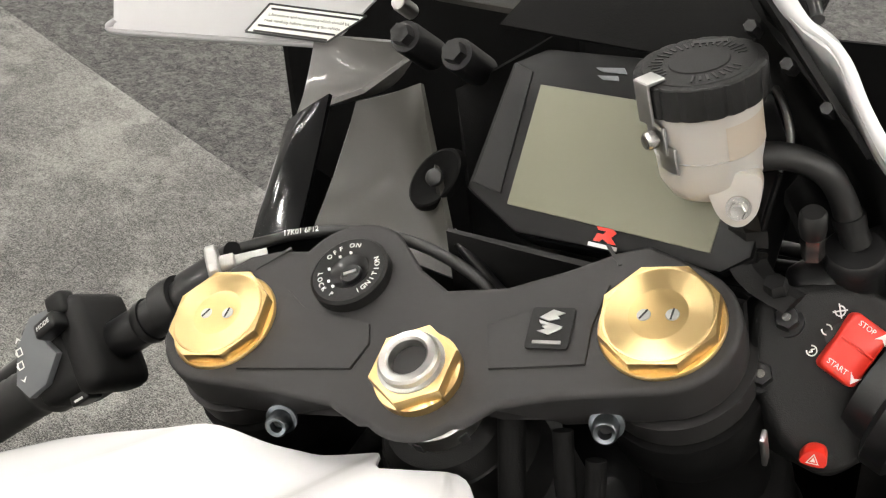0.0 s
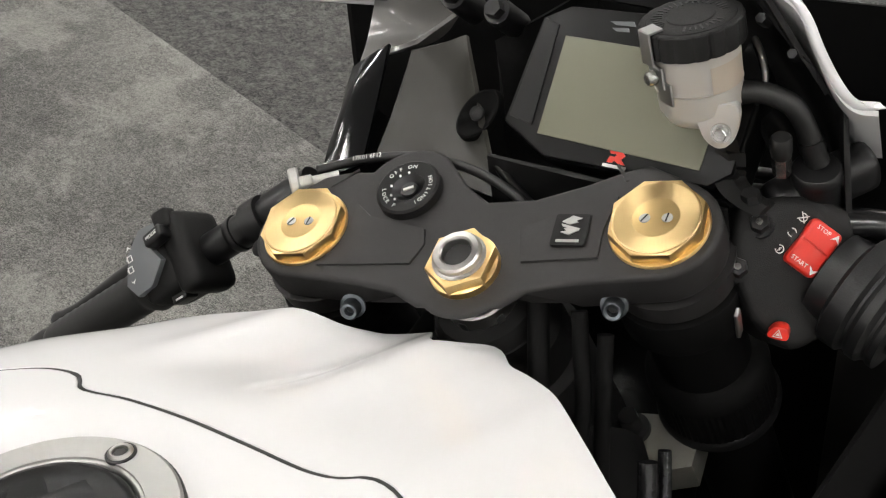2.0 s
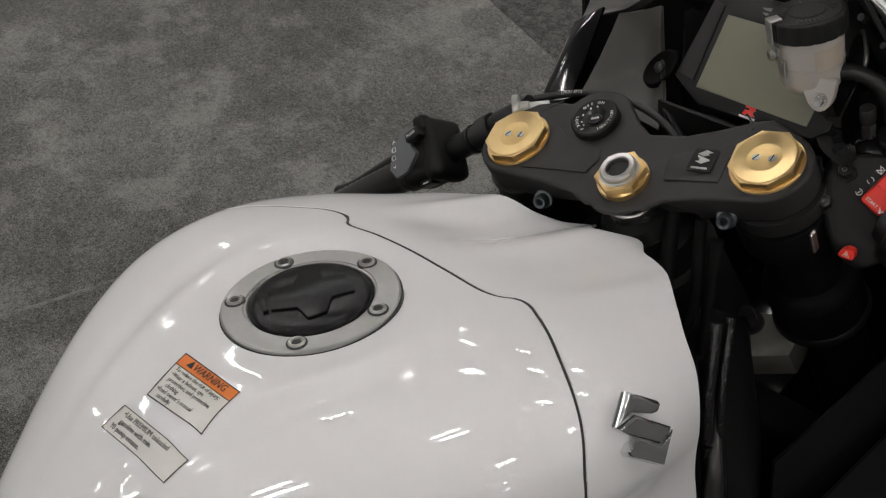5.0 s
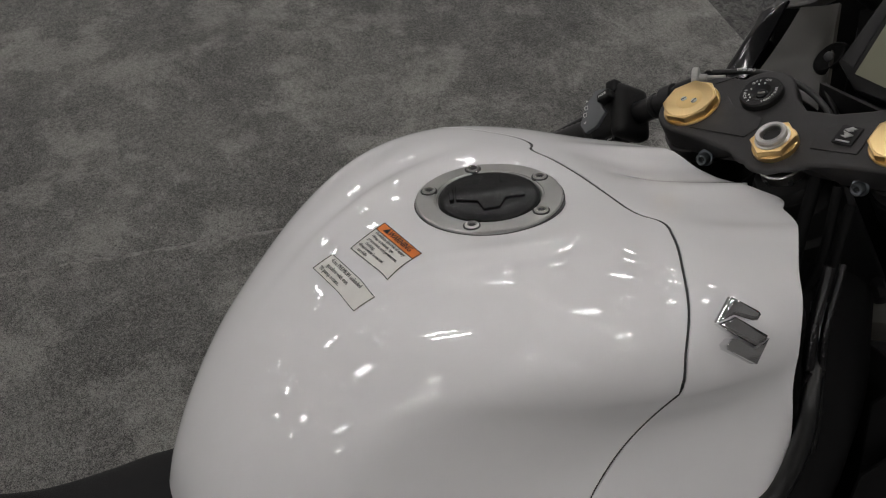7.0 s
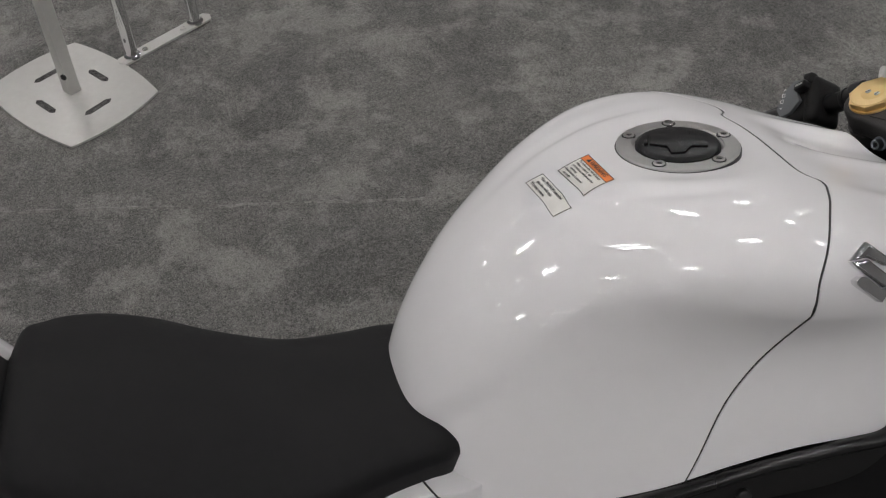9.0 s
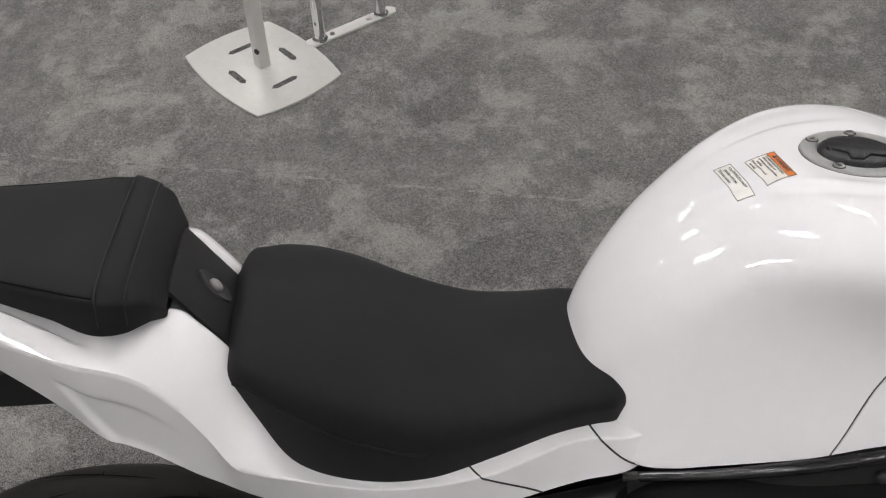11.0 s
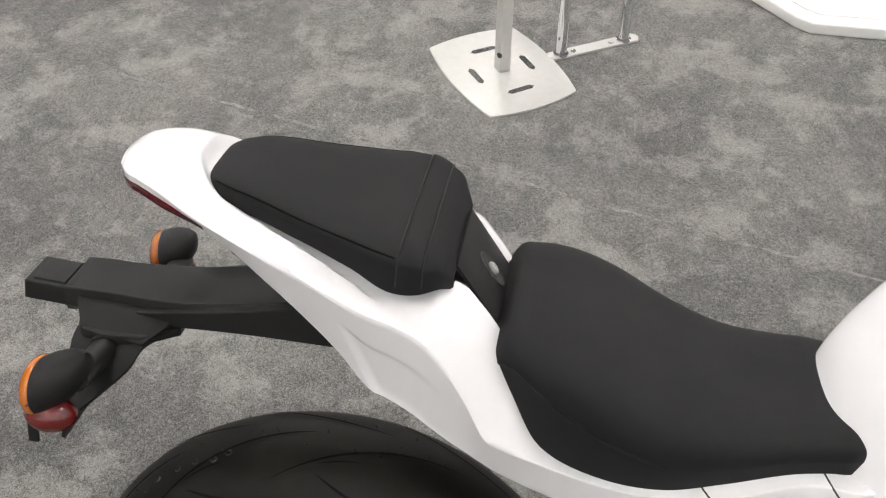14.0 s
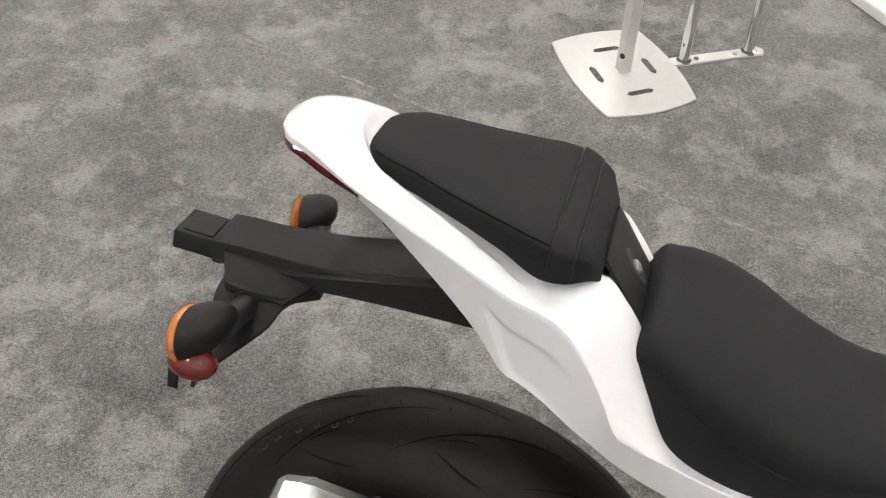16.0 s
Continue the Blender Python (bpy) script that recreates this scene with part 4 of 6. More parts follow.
def ring_section(R, w, h, n=24):
    return [(R - h + h * max(0, math.cos(a)) ** 0.8, w / 2 * math.sin(a)) for a in [(-90 + 180 * k / n) * math.pi / 180 for k in range(n + 1)]]


CHALK = mat("worn_chalk", (0.060, 0.052, 0.040), 0.8, scale=300, vary=0.5, spec=0.1)
MARKS = ((1.98, 0.22, 10), (2.04, 0.25, 8), (2.12, 0.22, 7), (2.2, 0.22, 6), (2.3, 0.22, 7), (2.36, 0.25, 6))


def rear_wheel():
    C = Vector((0, -1.045, -0.640))
    W = frame_at(C, (1, 0, 0), (0, 1, 0))
    R, w, h = 0.325, 0.192, 0.105
    tyre = part("rear_tyre", lathe(ring_section(R, w, h), 128, W), RUBBER, bike, "wide black rear tyre with long curved grooves")

    def crown(ang, lat, lift):
        a = lat * math.pi / 2
        r = R - h + h * max(0, math.cos(a)) ** 0.8 + lift
        return W @ Vector((r * math.cos(ang), r * math.sin(ang), w / 2 * math.sin(a)))
    # near-black strips laid on the crown stand for shade in its grooves
    for k in range(-1, 8):
        for s, off in ((1, 0.0), (-1, 0.26)):
            for lat0, lat1, sweep, width, lag in ((0.06, 0.50, 0.70, 0.013, 0.0), (0.62, 0.44, 0.22, 0.010, 0.30), (0.30, 0.36, 0.16, 0.006, 0.36)):
                a0 = radians(4 + 30 * k) + off + lag

                def groove_shade(u, v, a0=a0, s=s, lat0=lat0, lat1=lat1, sweep=sweep, width=width):
                    wd = width * math.sin(math.pi * min(1, max(0, u))) ** 0.6 * (v - 0.5)
                    return crown(a0 + sweep * u + wd * 0.3, s * (lat0 + (lat1 - lat0) * u ** 1.7 + wd * 2.0), 0.0014)
                part("groove_shade", grid(groove_shade, 18, 2), GROOVE, tyre)
    # pale worn marks beside a groove
    for ang, lat, n in MARKS:
        pts = [crown(ang + 0.012 * math.cos(2 * math.pi * k / n), lat + 0.022 * math.sin(2 * math.pi * k / n), 0.0004) for k in range(n - 1)]
        part("worn_mark", tube(pts, 0.0009, 5, 20), CHALK, tyre, "faint pale worn mark on the rubber")
    # moulding hairs on the crown
    bm = bmesh.new()
    for k in range(34):
        ang, lat = radians(38 + 3.1 * k + random.uniform(-1, 1)), random.choice((-0.3, -0.12, 0.05, 0.2))
        p, q = crown(ang, lat, 0.0), crown(ang + random.uniform(-0.01, 0.01), lat, random.uniform(0.005, 0.010))
        d = Vector((0.0007, 0, 0))
        bm.faces.new([bm.verts.new(v) for v in (p - d, p + d, q)])
        d = Vector((0, 0.0007, 0))
        bm.faces.new([bm.verts.new(v) for v in (p - d, p + d, q)])
    tagged(part("moulding_hairs", bm, RUBBER, tyre, "fine rubber hairs left from the mould", smooth=False), kind="stuff")
    part("rear_rim", lathe([(0.225, -0.075), (0.21, -0.06), (0.19, 0), (0.21, 0.06), (0.225, 0.075), (0.232, 0.075), (0.232, -0.075), (0.225, -0.075)], 64, W), SATIN, bike, "black wheel rim")
    part("rear_hub", lathe([(0, -0.09), (0.04, -0.09), (0.05, -0.05), (0.05, 0.05), (0.04, 0.09), (0, 0.09)], 32, W), SATIN, bike)
    for k in range(6):
        a = radians(60 * k + 10)
        part("rear_spoke", tube([W @ Vector((0.04 * math.cos(a), 0.04 * math.sin(a), 0)), W @ Vector((0.205 * math.cos(a + 0.1), 0.205 * math.sin(a + 0.1), 0))], [0.018, 0.012, 0.013], 10, 6), SATIN, bike)


rear_wheel()


def exhaust():
    axis = Vector((0.06, -0.90, 0.28)).normalized()
    end = Vector((0.165, -1.222, -0.391))
    m = frame_at(end, axis, (1, 0, 0)) @ Matrix.Diagonal((0.85, 1.15, 1, 1))
    can = part("silencer", lathe([(0.030, 0.0), (0.034, 0.004), (0.042, -0.002), (0.052, -0.030), (0.058, -0.09), (0.060, -0.28), (0.050, -0.36), (0.03, -0.40), (0, -0.40)], 12, m), STEEL, bike, "polished steel silencer end", sharp=20)
    part("tail_pipe", lathe([(0.0, -0.05), (0.027, -0.05), (0.028, 0.003), (0.031, 0.004), (0.032, 0.0)], 24, m), BLACKINK, can)
    part("heat_shield", lathe([(0.0625, -0.10), (0.0635, -0.102), (0.0640, -0.30), (0.06, -0.31)], 24, m), SATIN, can)


exhaust()
# swing arm, subframe and engine masses, dark under the tail
part("swing_arm", joined(tube([(0.11, -0.50, -0.55), (0.125, -0.75, -0.56), (0.115, -1.06, -0.635)], [0.045, 0.04, 0.03], 12, 20), tube([(-0.11, -0.50, -0.55), (-0.125, -0.75, -0.56), (-0.115, -1.06, -0.635)], [0.045, 0.04, 0.03], 12, 20)), SATIN, bike, "black swing arm")
for s in (-1, 1):
    part("subframe_rail", tube([(s * 0.09, -0.45, -0.30), (s * 0.095, -0.62, -0.320), (s * 0.090, -0.80, -0.315)], [0.02, 0.018, 0.015], 10, 24), SATIN, bike)
part("rear_hugger", thick(grid(lambda u, v: Vector(((2 * v - 1) * 0.055, -0.70 - 0.05 * u, -0.435 - 0.06 * (1 - u) - 0.03 * (2 * v - 1) ** 2)), 8, 10), 0.004), PLASTIC, bike, "black mudguard over the tyre")
part("engine", box(0.30, 0.42, 0.38, pose(0, -0.22, -0.56, 8), 0.05), SATIN, bike, "black engine and gearbox")
part("shock_tray", box(0.16, 0.30, 0.05, pose(0, -0.58, -0.33, -4), 0.01), PLASTIC, bike)


# ---- yoke, bars and controls: drawn square to the steering stem, then turned with it ----
CAPS = ((-0.1079, 0.0286), (0.1003, 0.0256))


def flat_hex(r, n=6, turn=0.0):
    return [(r * math.cos(2 * math.pi * k / n + turn), r * math.sin(2 * math.pi * k / n + turn)) for k in range(n)]


def ring_arc(c, r, a0, a1, n=10):
    return [(c[0] + r * math.cos(radians(a0 + (a1 - a0) * k / n)), c[1] + r * math.sin(radians(a0 + (a1 - a0) * k / n))) for k in range(n + 1)]


def build_yoke():
    L, R = CAPS
    out = ring_arc(R, 0.0318, 62, -92) + [(0.060, -0.009), (0.036, -0.014), (0.024, -0.023)] + ring_arc((0, 0), 0.030, -50, -130, 8)
    out += [(-0.024, -0.023), (-0.040, -0.014), (-0.070, -0.008)] + ring_arc(L, 0.0325, 270, 118)
    out += [(-0.108, 0.068), (-0.094, 0.071)] + ring_arc((-0.050, 0.055), 0.031, 150, 50, 8) + [(-0.014, 0.058), (0.002, 0.0455), (0.030, 0.0465), (0.056, 0.055), (0.077, 0.064), (0.090, 0.067)]
    body = prism(out, -0.040, -0.0165, 0.0032, None, 3)
    for v in body.verts:                                # the boss round the stem is thinner and tucks in below
        if v.co.z < -0.028 and v.co.y < 0.02 and abs(v.co.x) < 0.06:
            k = min(1.0, (0.06 - abs(v.co.x)) / 0.032)
            v.co.z += 0.0105 * k
            v.co.y += 0.0120 * k * (v.co.y < -0.012)
    body.transform(STEER)
    yoke = part("top_yoke", body, YOKE, bike, "matt black top yoke", sharp=50)
    # the web below the clamps and lowered fields on top
    part("clamp_ring", lathe([(0.0275, -0.055), (0.0335, -0.055), (0.0345, -0.041), (0.0275, -0.041)], 40, STEER @ pose(*L, 0)), YOKE, yoke)
    part("clamp_ring", lathe([(0.0275, -0.055), (0.0335, -0.055), (0.0345, -0.041), (0.0275, -0.041)], 40, STEER @ pose(*R, 0)), YOKE, yoke)
    left = [(-0.092, 0.0025), (-0.034, 0.0029), (-0.0281, 0.016), (-0.031, 0.0265), (-0.0481, 0.0313), (-0.0672, 0.0362), (-0.079, 0.046), (-0.0785, 0.030), (-0.082, 0.016)]
    right = [(0.0303, 0.0036), (0.025, 0.0256), (0.0765, 0.0455), (0.0715, 0.024), (0.0715, 0.006)]
    for o in (left, right):
        part("raised_field", prism(o, -0.0175, -0.0152, 0.0010, STEER), YOKE, yoke)
    # slits of the fork clamps
    for (x0, y0), (x1, y1) in (((-0.102, 0.0595), (-0.086, 0.0715)), ((0.079, 0.0560), (0.072, 0.0675))):
        d = Vector((x1 - x0, y1 - y0))
        m = STEER @ frame_at(((x0 + x1) / 2, (y0 + y1) / 2, -0.0185), (0, 0, 1), (d.x, d.y, 0))
        part("clamp_slit", box(d.length, 0.0016, 0.005, m), BLACKINK, yoke, "narrow slit of the fork clamp", smooth=False)
    for c in CAPS:
        M = STEER @ pose(*c, 0)
        cap = part("fork_cap", prism(flat_hex(0.0256, 8, math.pi / 8), -0.0150, -0.0085, 0.0007, M), GOLD, bike, "gold anodised octagonal fork cap", sharp=20)
        part("dish", lathe([(0.0, -0.0094), (0.0060, -0.0090), (0.0122, -0.0085), (0.0218, -0.0078), (0.0226, -0.0080), (0.0231, -0.0088)], 64, M), GOLD_TURNED, cap, "turned gold face", sharp=12)
        part("flange", lathe([(0.0, -0.0148), (0.0258, -0.0148), (0.0264, -0.0156), (0.0264, -0.0180)], 64, M), GOLD, cap)
        for x in (-0.0058, 0.0058):
            screw = part("adjuster_screw", lathe([(0, -0.0080), (0.0026, -0.0080), (0.0029, -0.0084), (0.0029, -0.0100)], 20, M @ pose(x, -0.0005, 0)), SILVER, cap, "slotted steel adjuster")
            part("slot", box(0.0052, 0.0007, 0.0004, M @ pose(x, -0.0005, -0.00785, 0, 0, 55 if x < 0 else 80)), BLACKINK, screw, smooth=False)
        part("fork_tube", lathe([(0.0, -0.03), (0.0275, -0.03), (0.0275, -0.135), (0.0265, -0.187), (0.0265, -0.50), (0, -0.50)], 40, M), SHADE, bike, "black fork leg")
        ribs = [((0.0352 + 0.0007 * (k % 2)) * math.cos(math.pi * k / 60), (0.0352 + 0.0007 * (k % 2)) * math.sin(math.pi * k / 60)) for k in range(120)]
        band = part("fork_gaiter", prism(ribs, -0.184, -0.150, 0.001, M), SHADE, bike, "ribbed rubber band round the fork", smooth=False)
        part("gaiter_lip", lathe([(0.0276, -0.137), (0.0330, -0.139), (0.0362, -0.146), (0.0366, -0.151), (0.0352, -0.152)], 40, M), SHADE, band)
        part("gaiter_foot", lathe([(0.0352, -0.183), (0.0374, -0.185), (0.0380, -0.189), (0.0352, -0.191)], 40, M), SATIN, band, "clamp edge below the rubber")
    # stem: steel sleeve in a gold nut
    hexa = prism(flat_hex(0.0200, 6, 0.35), -0.0168, -0.0060, 0.0014, STEER)
    nut = part("stem_nut", hexa, GOLD, bike, "gold hexagonal stem nut", sharp=20)
    part("nut_washer", lathe([(0, -0.0172), (0.0196, -0.0172), (0.0196, -0.0122), (0.018, -0.0115), (0, -0.0115)], 40, STEER), GOLD, nut)
    part("stem_sleeve", lathe([(0.0085, -0.030), (0.0085, -0.001), (0.0095, 0.0), (0.0125, -0.0003), (0.0135, -0.0015), (0.0135, -0.0045), (0.0150, -0.0052), (0.0150, -0.0075)], 48, STEER), STEEL, nut, "bright steel stem sleeve", sharp=14)
    # a black disc stands for the shade down the hollow stem
    part("stem_bore_shade", lathe([(0, -0.0057), (0.0086, -0.0057)], 24, STEER), BLACKINK, nut)
    lock = part("stem_lock_nut", lathe([(0.014, -0.034), (0.0195, -0.034), (0.0207, -0.0352), (0.0209, -0.0436), (0.0195, -0.0448)], 48, STEER), STEEL, bike, "castellated steel lock nut below the yoke", sharp=15)
    for k in range(6):
        part("slot", box(0.004, 0.0045, 0.0058, STEER @ pose(0, 0, 0, 0, 0, 15 + 60 * k) @ pose(0.0193, 0, -0.0424), 0.0003), BLACKINK, lock)
    part("headstock", lathe([(0.018, -0.0445), (0.0235, -0.0462), (0.0275, -0.0475), (0.0305, -0.0535), (0.0318, -0.0560), (0.0330, -0.0565), (0.0335, -0.0600), (0.0355, -0.066), (0.038, -0.070), (0.0385, -0.095), (0.044, -0.099), (0.046, -0.20), (0.0, -0.20)], 64, STEER), PLASTIC, bike, "black headstock with its dust cover", sharp=25)
    out = [(-0.104, 0.013), (-0.099, -0.025), (-0.050, -0.036), (0.050, -0.032), (0.090, -0.022), (0.094, 0.013)]
    lower = part("lower_yoke", prism(out, -0.218, -0.190, 0.003, STEER), CASTBRIGHT, bike, "bright cast lower yoke")
    part("yoke_bolt", joined(lathe([(0, 0.018), (0.0062, 0.018), (0.0070, 0.016), (0.0070, 0.0)], 6, STEER @ pose(0.051, 0.0005, -0.190)), lathe([(0, 0.003), (0.0105, 0.003), (0.0110, 0.0)], 20, STEER @ pose(0.051, 0.0005, -0.190))), SATIN, lower, "black bolt of the lower yoke", sharp=20)
    # pinch bolts under the rear edge
    for x, y in ((-0.073, -0.012), (0.078, -0.010)):
        m = STEER @ frame_at((x, y, -0.0355), (0.12 if x > 0 else 0.15, -0.86, 0.50), (1, 0, 0)) @ Matrix.Scale(0.82, 4)
        bolt = part("pinch_bolt", lathe([(0.0033, 0.0035), (0.0035, 0.0085), (0.0055, 0.0092), (0.0066, 0.0080), (0.0068, 0.0005), (0.009, 0.0), (0.009, -0.002), (0.005, -0.004), (0.005, -0.014)], 24, m), BOLTSTEEL, bike, "steel socket bolt of the fork clamp")
        part("socket", lathe([(0, 0.0036), (0.0034, 0.0036)], 6, m), BLACKINK, bolt)
    # badge: a bright shape in a black tile, and a grey bar below it
    m = STEER @ pose(0.0545, 0.0225, -0.0145, 0, 0, -2)
    badge = part("badge", prism(rounded(0.0190, 0.0205, 0.0015), 0.0, 0.0012, 0.0004, m), PLASTIC, bike, "small black badge with a silver shape")
    for o in ([(-0.006, 0.0035), (0.000, 0.0078), (0.0060, 0.0060), (0.0025, 0.0045), (0.0040, 0.0030), (-0.0010, 0.0015)], [(-0.0058, 0.0022), (0.0058, -0.0012), (0.0050, -0.0030), (-0.0050, 0.0002)], [(0.0058, -0.0022), (0.0000, -0.0058), (-0.0058, -0.0038), (-0.0020, -0.0028), (-0.0040, -0.0012), (0.001, -0.0002)]):
        part("silver_shape", prism([(x * 0.92, y * 0.92 + 0.0016) for x, y in o], 0.0010, 0.0018, 0.0003, m), BRUSHED, badge)
    part("bar", prism([(-0.0062, -0.0082), (0.0062, -0.0082), (0.0062, -0.0066), (-0.0062, -0.0066)], 0.0010, 0.0016, 0.0, m), BRUSHED, badge)
    # ignition switch
    M = STEER @ pose(-0.0470, 0.0528, -0.0148)
    lock = part("ignition_switch", lathe([(0.0095, -0.004), (0.0098, 0.0035), (0.0178, 0.0048), (0.0192, 0.0036), (0.0196, -0.008), (0.0205, -0.0125), (0.0, -0.014)], 56, M), PLASTIC, bike, "black ignition switch with white markings")
    part("key_barrel", lathe([(0.0, 0.0022), (0.0048, 0.0022), (0.0055, 0.0005), (0.0092, 0.0030), (0.0097, 0.0036)], 40, M), GLOSS, lock, "black key barrel")
    part("key_slot", box(0.0062, 0.0016, 0.0008, M @ pose(0, 0, 0.0026, 0, 0, 20)), STEEL, lock, smooth=False)
    for text, ang, size in (("ON", 92, 0.0036), ("OFF", 134, 0.0036), ("LOCK", 208, 0.0035), ("P", 250, 0.0033), ("IGNITION", 345, 0.0037)):
        step = 11.5 if len(text) > 4 else 13
        for k, ch in enumerate(text):
            flip = 180 < ang < 270
            a = ang + (k - (len(text) - 1) / 2) * step * (1 if ang > 300 or flip else -1)
            mm = M @ pose(0.0143 * math.cos(radians(a)), 0.0143 * math.sin(radians(a)), 0.00445, 0, 0, a + (90 if (ang > 300 or flip) else -90))
            letters("mark", ch, size, INK, lock, mm)
    for a in (100, 130, 175, 215, 238):
        part("dot", lathe([(0, 0.00455), (0.0007, 0.00455), (0.0007, 0.0038)], 10, M @ pose(0.0104 * math.cos(radians(a)), 0.0104 * math.sin(radians(a)), 0)), INK, lock)
    return yoke


build_yoke()


def bar_frame(p, d, up):
    """A pose whose x runs along d, z towards up."""
    d = Vector(d).normalized()
    z = (Vector(up) - d * d.dot(Vector(up))).normalized()
    y = z.cross(d)
    return STEER @ Matrix(((d.x, y.x, z.x, p[0]), (d.y, y.y, z.y, p[1]), (d.z, y.z, z.z, p[2]), (0, 0, 0, 1)))


def along_x(profile, n=32):
    """A turned body round x from (radius, x) pairs."""
    return lathe(profile, n, Matrix(((0, 0, 1, 0), (1, 0, 0, 0), (0, 1, 0, 0), (0, 0, 0, 1))))


def left_bar():
    p0, d = (-0.150, 0.076, -0.048), (-0.90, -0.31, -0.30)
    M = bar_frame(p0, d, (0.15, -0.25, 1))
    bar = part("left_handlebar", along_x([(0.0, -0.02), (0.0135, -0.02), (0.0135, 0.016), (0.0115, 0.017), (0.0115, 0.23), (0, 0.23)]), GLOSS, bike, "black clip-on handlebar with its switches", m=M)
    part("clip_on_clamp", prism(ring_arc((0, 0), 0.036, 0, 360, 32)[:-1], -0.085, -0.058, 0.003, STEER @ pose(*CAPS[0], 0)), SHADE, bar, "black clip-on clamp")
    part("clamp_band", along_x([(0.0, 0.022), (0.0148, 0.022), (0.0152, 0.024), (0.0152, 0.035), (0.0, 0.035)]), SATIN, bar, m=M)
    part("collar", along_x([(0.0, 0.046), (0.0128, 0.046), (0.0130, 0.049), (0.0118, 0.052), (0.0, 0.052)]), GLOSS, bar, m=M)
    part("clamp_lug", joined(box(0.012, 0.016, 0.012, M @ pose(0.028, 0.018, -0.004), 0.003), lathe([(0, 0.006), (0.0042, 0.006), (0.0055, 0.005), (0.0058, -0.004), (0, -0.004)], 16, M @ pose(0.028, 0.023, 0.003))), SATIN, bar, "black lug of the bar clamp with its bolt")
    # switch housing
    S2 = M @ pose(0.098, -0.006, 0.004, -14) @ Matrix.Diagonal((1, -1, 1, 1))
    body = part("switch_housing", joined(box(0.040, 0.050, 0.042, S2 @ pose(0.004, -0.002, -0.001), 0.009), box(0.020, 0.056, 0.044, S2 @ pose(-0.016, -0.004, 0.0005), 0.009), box(0.014, 0.014, 0.012, S2 @ pose(-0.014, 0.020, 0.019), 0.004)), PLASTIC, bar, "black switch housing")
    pad_out = [(x - 0.30 * y, y * 0.88) for x, y in ((-0.014, 0.022), (0.006, 0.024), (0.017, 0.012), (0.020, -0.010), (0.010, -0.022), (-0.004, -0.020), (-0.014, -0.006), (-0.006, 0.004))]
    part("switch_pad", prism(pad_out, 0.018, 0.0245, 0.002, S2 @ pose(0.007, 0.001, 0)), SWITCHGREY, body, "grey switch face with white signs")
    top = S2 @ pose(-0.010, 0.0095, 0.027, -10, 0, -8)
    part("mode_button", box(0.017, 0.0095, 0.011, top, 0.0025), GLOSS, body, "black mode button")
    letters("mode_word", "MODE", 0.0037, INK, body, top @ pose(0, 0, 0.0057, 0, 0, 180) @ Matrix.Diagonal((1, -1, 1, 1)))
    for x, y in ((0.0195, 0.0075), (0.0215, 0.0005)):
        for o in ([(-0.0022, -0.0022), (0.0022, -0.0022), (0.0022, -0.0016), (-0.0022, -0.0016)], [(-0.0022, 0.0016), (0.0022, 0.0016), (0.0022, 0.0022), (-0.0022, 0.0022)], [(-0.0022, -0.0022), (-0.0016, -0.0022), (-0.0016, 0.0022), (-0.0022, 0.0022)], [(0.0016, -0.0022), (0.0030, -0.0005), (0.0030, 0.0005), (0.0016, 0.0022)]):
            part("sign", prism(o, 0.0244, 0.0249, 0.0, S2 @ pose(x, y, 0)), INK, body, smooth=False)
    for x, y, k in ((0.0180, 0.0130, 1), (0.0225, -0.0065, -1)):
        part("arrow_sign", prism([(-0.0022, 0), (0, 0.0026 * k), (0.0022, 0), (0, 0.0011 * k)], 0.0244, 0.0249, 0.0, S2 @ pose(x, y, 0)), INK, body, smooth=False)
    part("horn_button", box(0.014, 0.010, 0.012, S2 @ pose(0.000, -0.027, 0.008), 0.002), GLOSS, body, "black lower button")
    part("button_mark", box(0.006, 0.0012, 0.0008, S2 @ pose(0.000, -0.0300, 0.0142)), INK, body, smooth=False)
    grip = part("left_grip", along_x([(0.0, 0.120), (0.0185, 0.120), (0.0190, 0.128), (0.0160, 0.134)] + [(0.0148 + 0.0006 * (k % 2), 0.138 + 0.004 * k) for k in range(22)] + [(0.0135, 0.228), (0.0, 0.229)], 32), HOSE, bar, "ribbed black rubber grip", m=M)
    part("bar_end", along_x([(0.0, 0.228), (0.0120, 0.228), (0.0150, 0.232), (0.0150, 0.244), (0.0130, 0.249), (0.0, 0.250)], 28), SATIN, grip, "black bar end weight", m=M)
    # clutch lever close along the grip
    part("clutch_lever", tube([S2 @ Vector(p) for p in ((-0.010, 0.016, -0.018), (0.03, 0.017, -0.019), (0.07, 0.018, -0.021), (0.114, 0.016, -0.022), (0.132, 0.0165, -0.022), (0.142, 0.0165, -0.022), (0.1475, 0.0165, -0.022))], [0.009, 0.0090, 0.0075, 0.0060, 0.0060, 0.0078, 0.003], 14, 60, 0.85), GLOSS, bar, "black clutch lever with a ball end")
    # adjuster with a knurled wheel at the yoke, and its cable
    A = STEER @ frame_at((-0.122, 0.066, -0.020), (-0.86, -0.45, 0.25), (0, 0, 1))
    adj = part("cable_adjuster", lathe([(0, -0.020), (0.0035, -0.020), (0.0035, -0.004), (0.0048, -0.003), (0.0048, 0.006), (0.0, 0.006)], 16, A @ Matrix.Scale(1.0, 4)), SILVER, bike, "bright knurled cable adjuster")
    part("knurled_wheel", lathe([(0.0, 0.004), (0.0100, 0.004), (0.0110, 0.005), (0.0110, 0.009), (0.0100, 0.010), (0.0, 0.010)], 20, A @ Matrix.Scale(1.0, 4)), SILVER, adj, sharp=15)
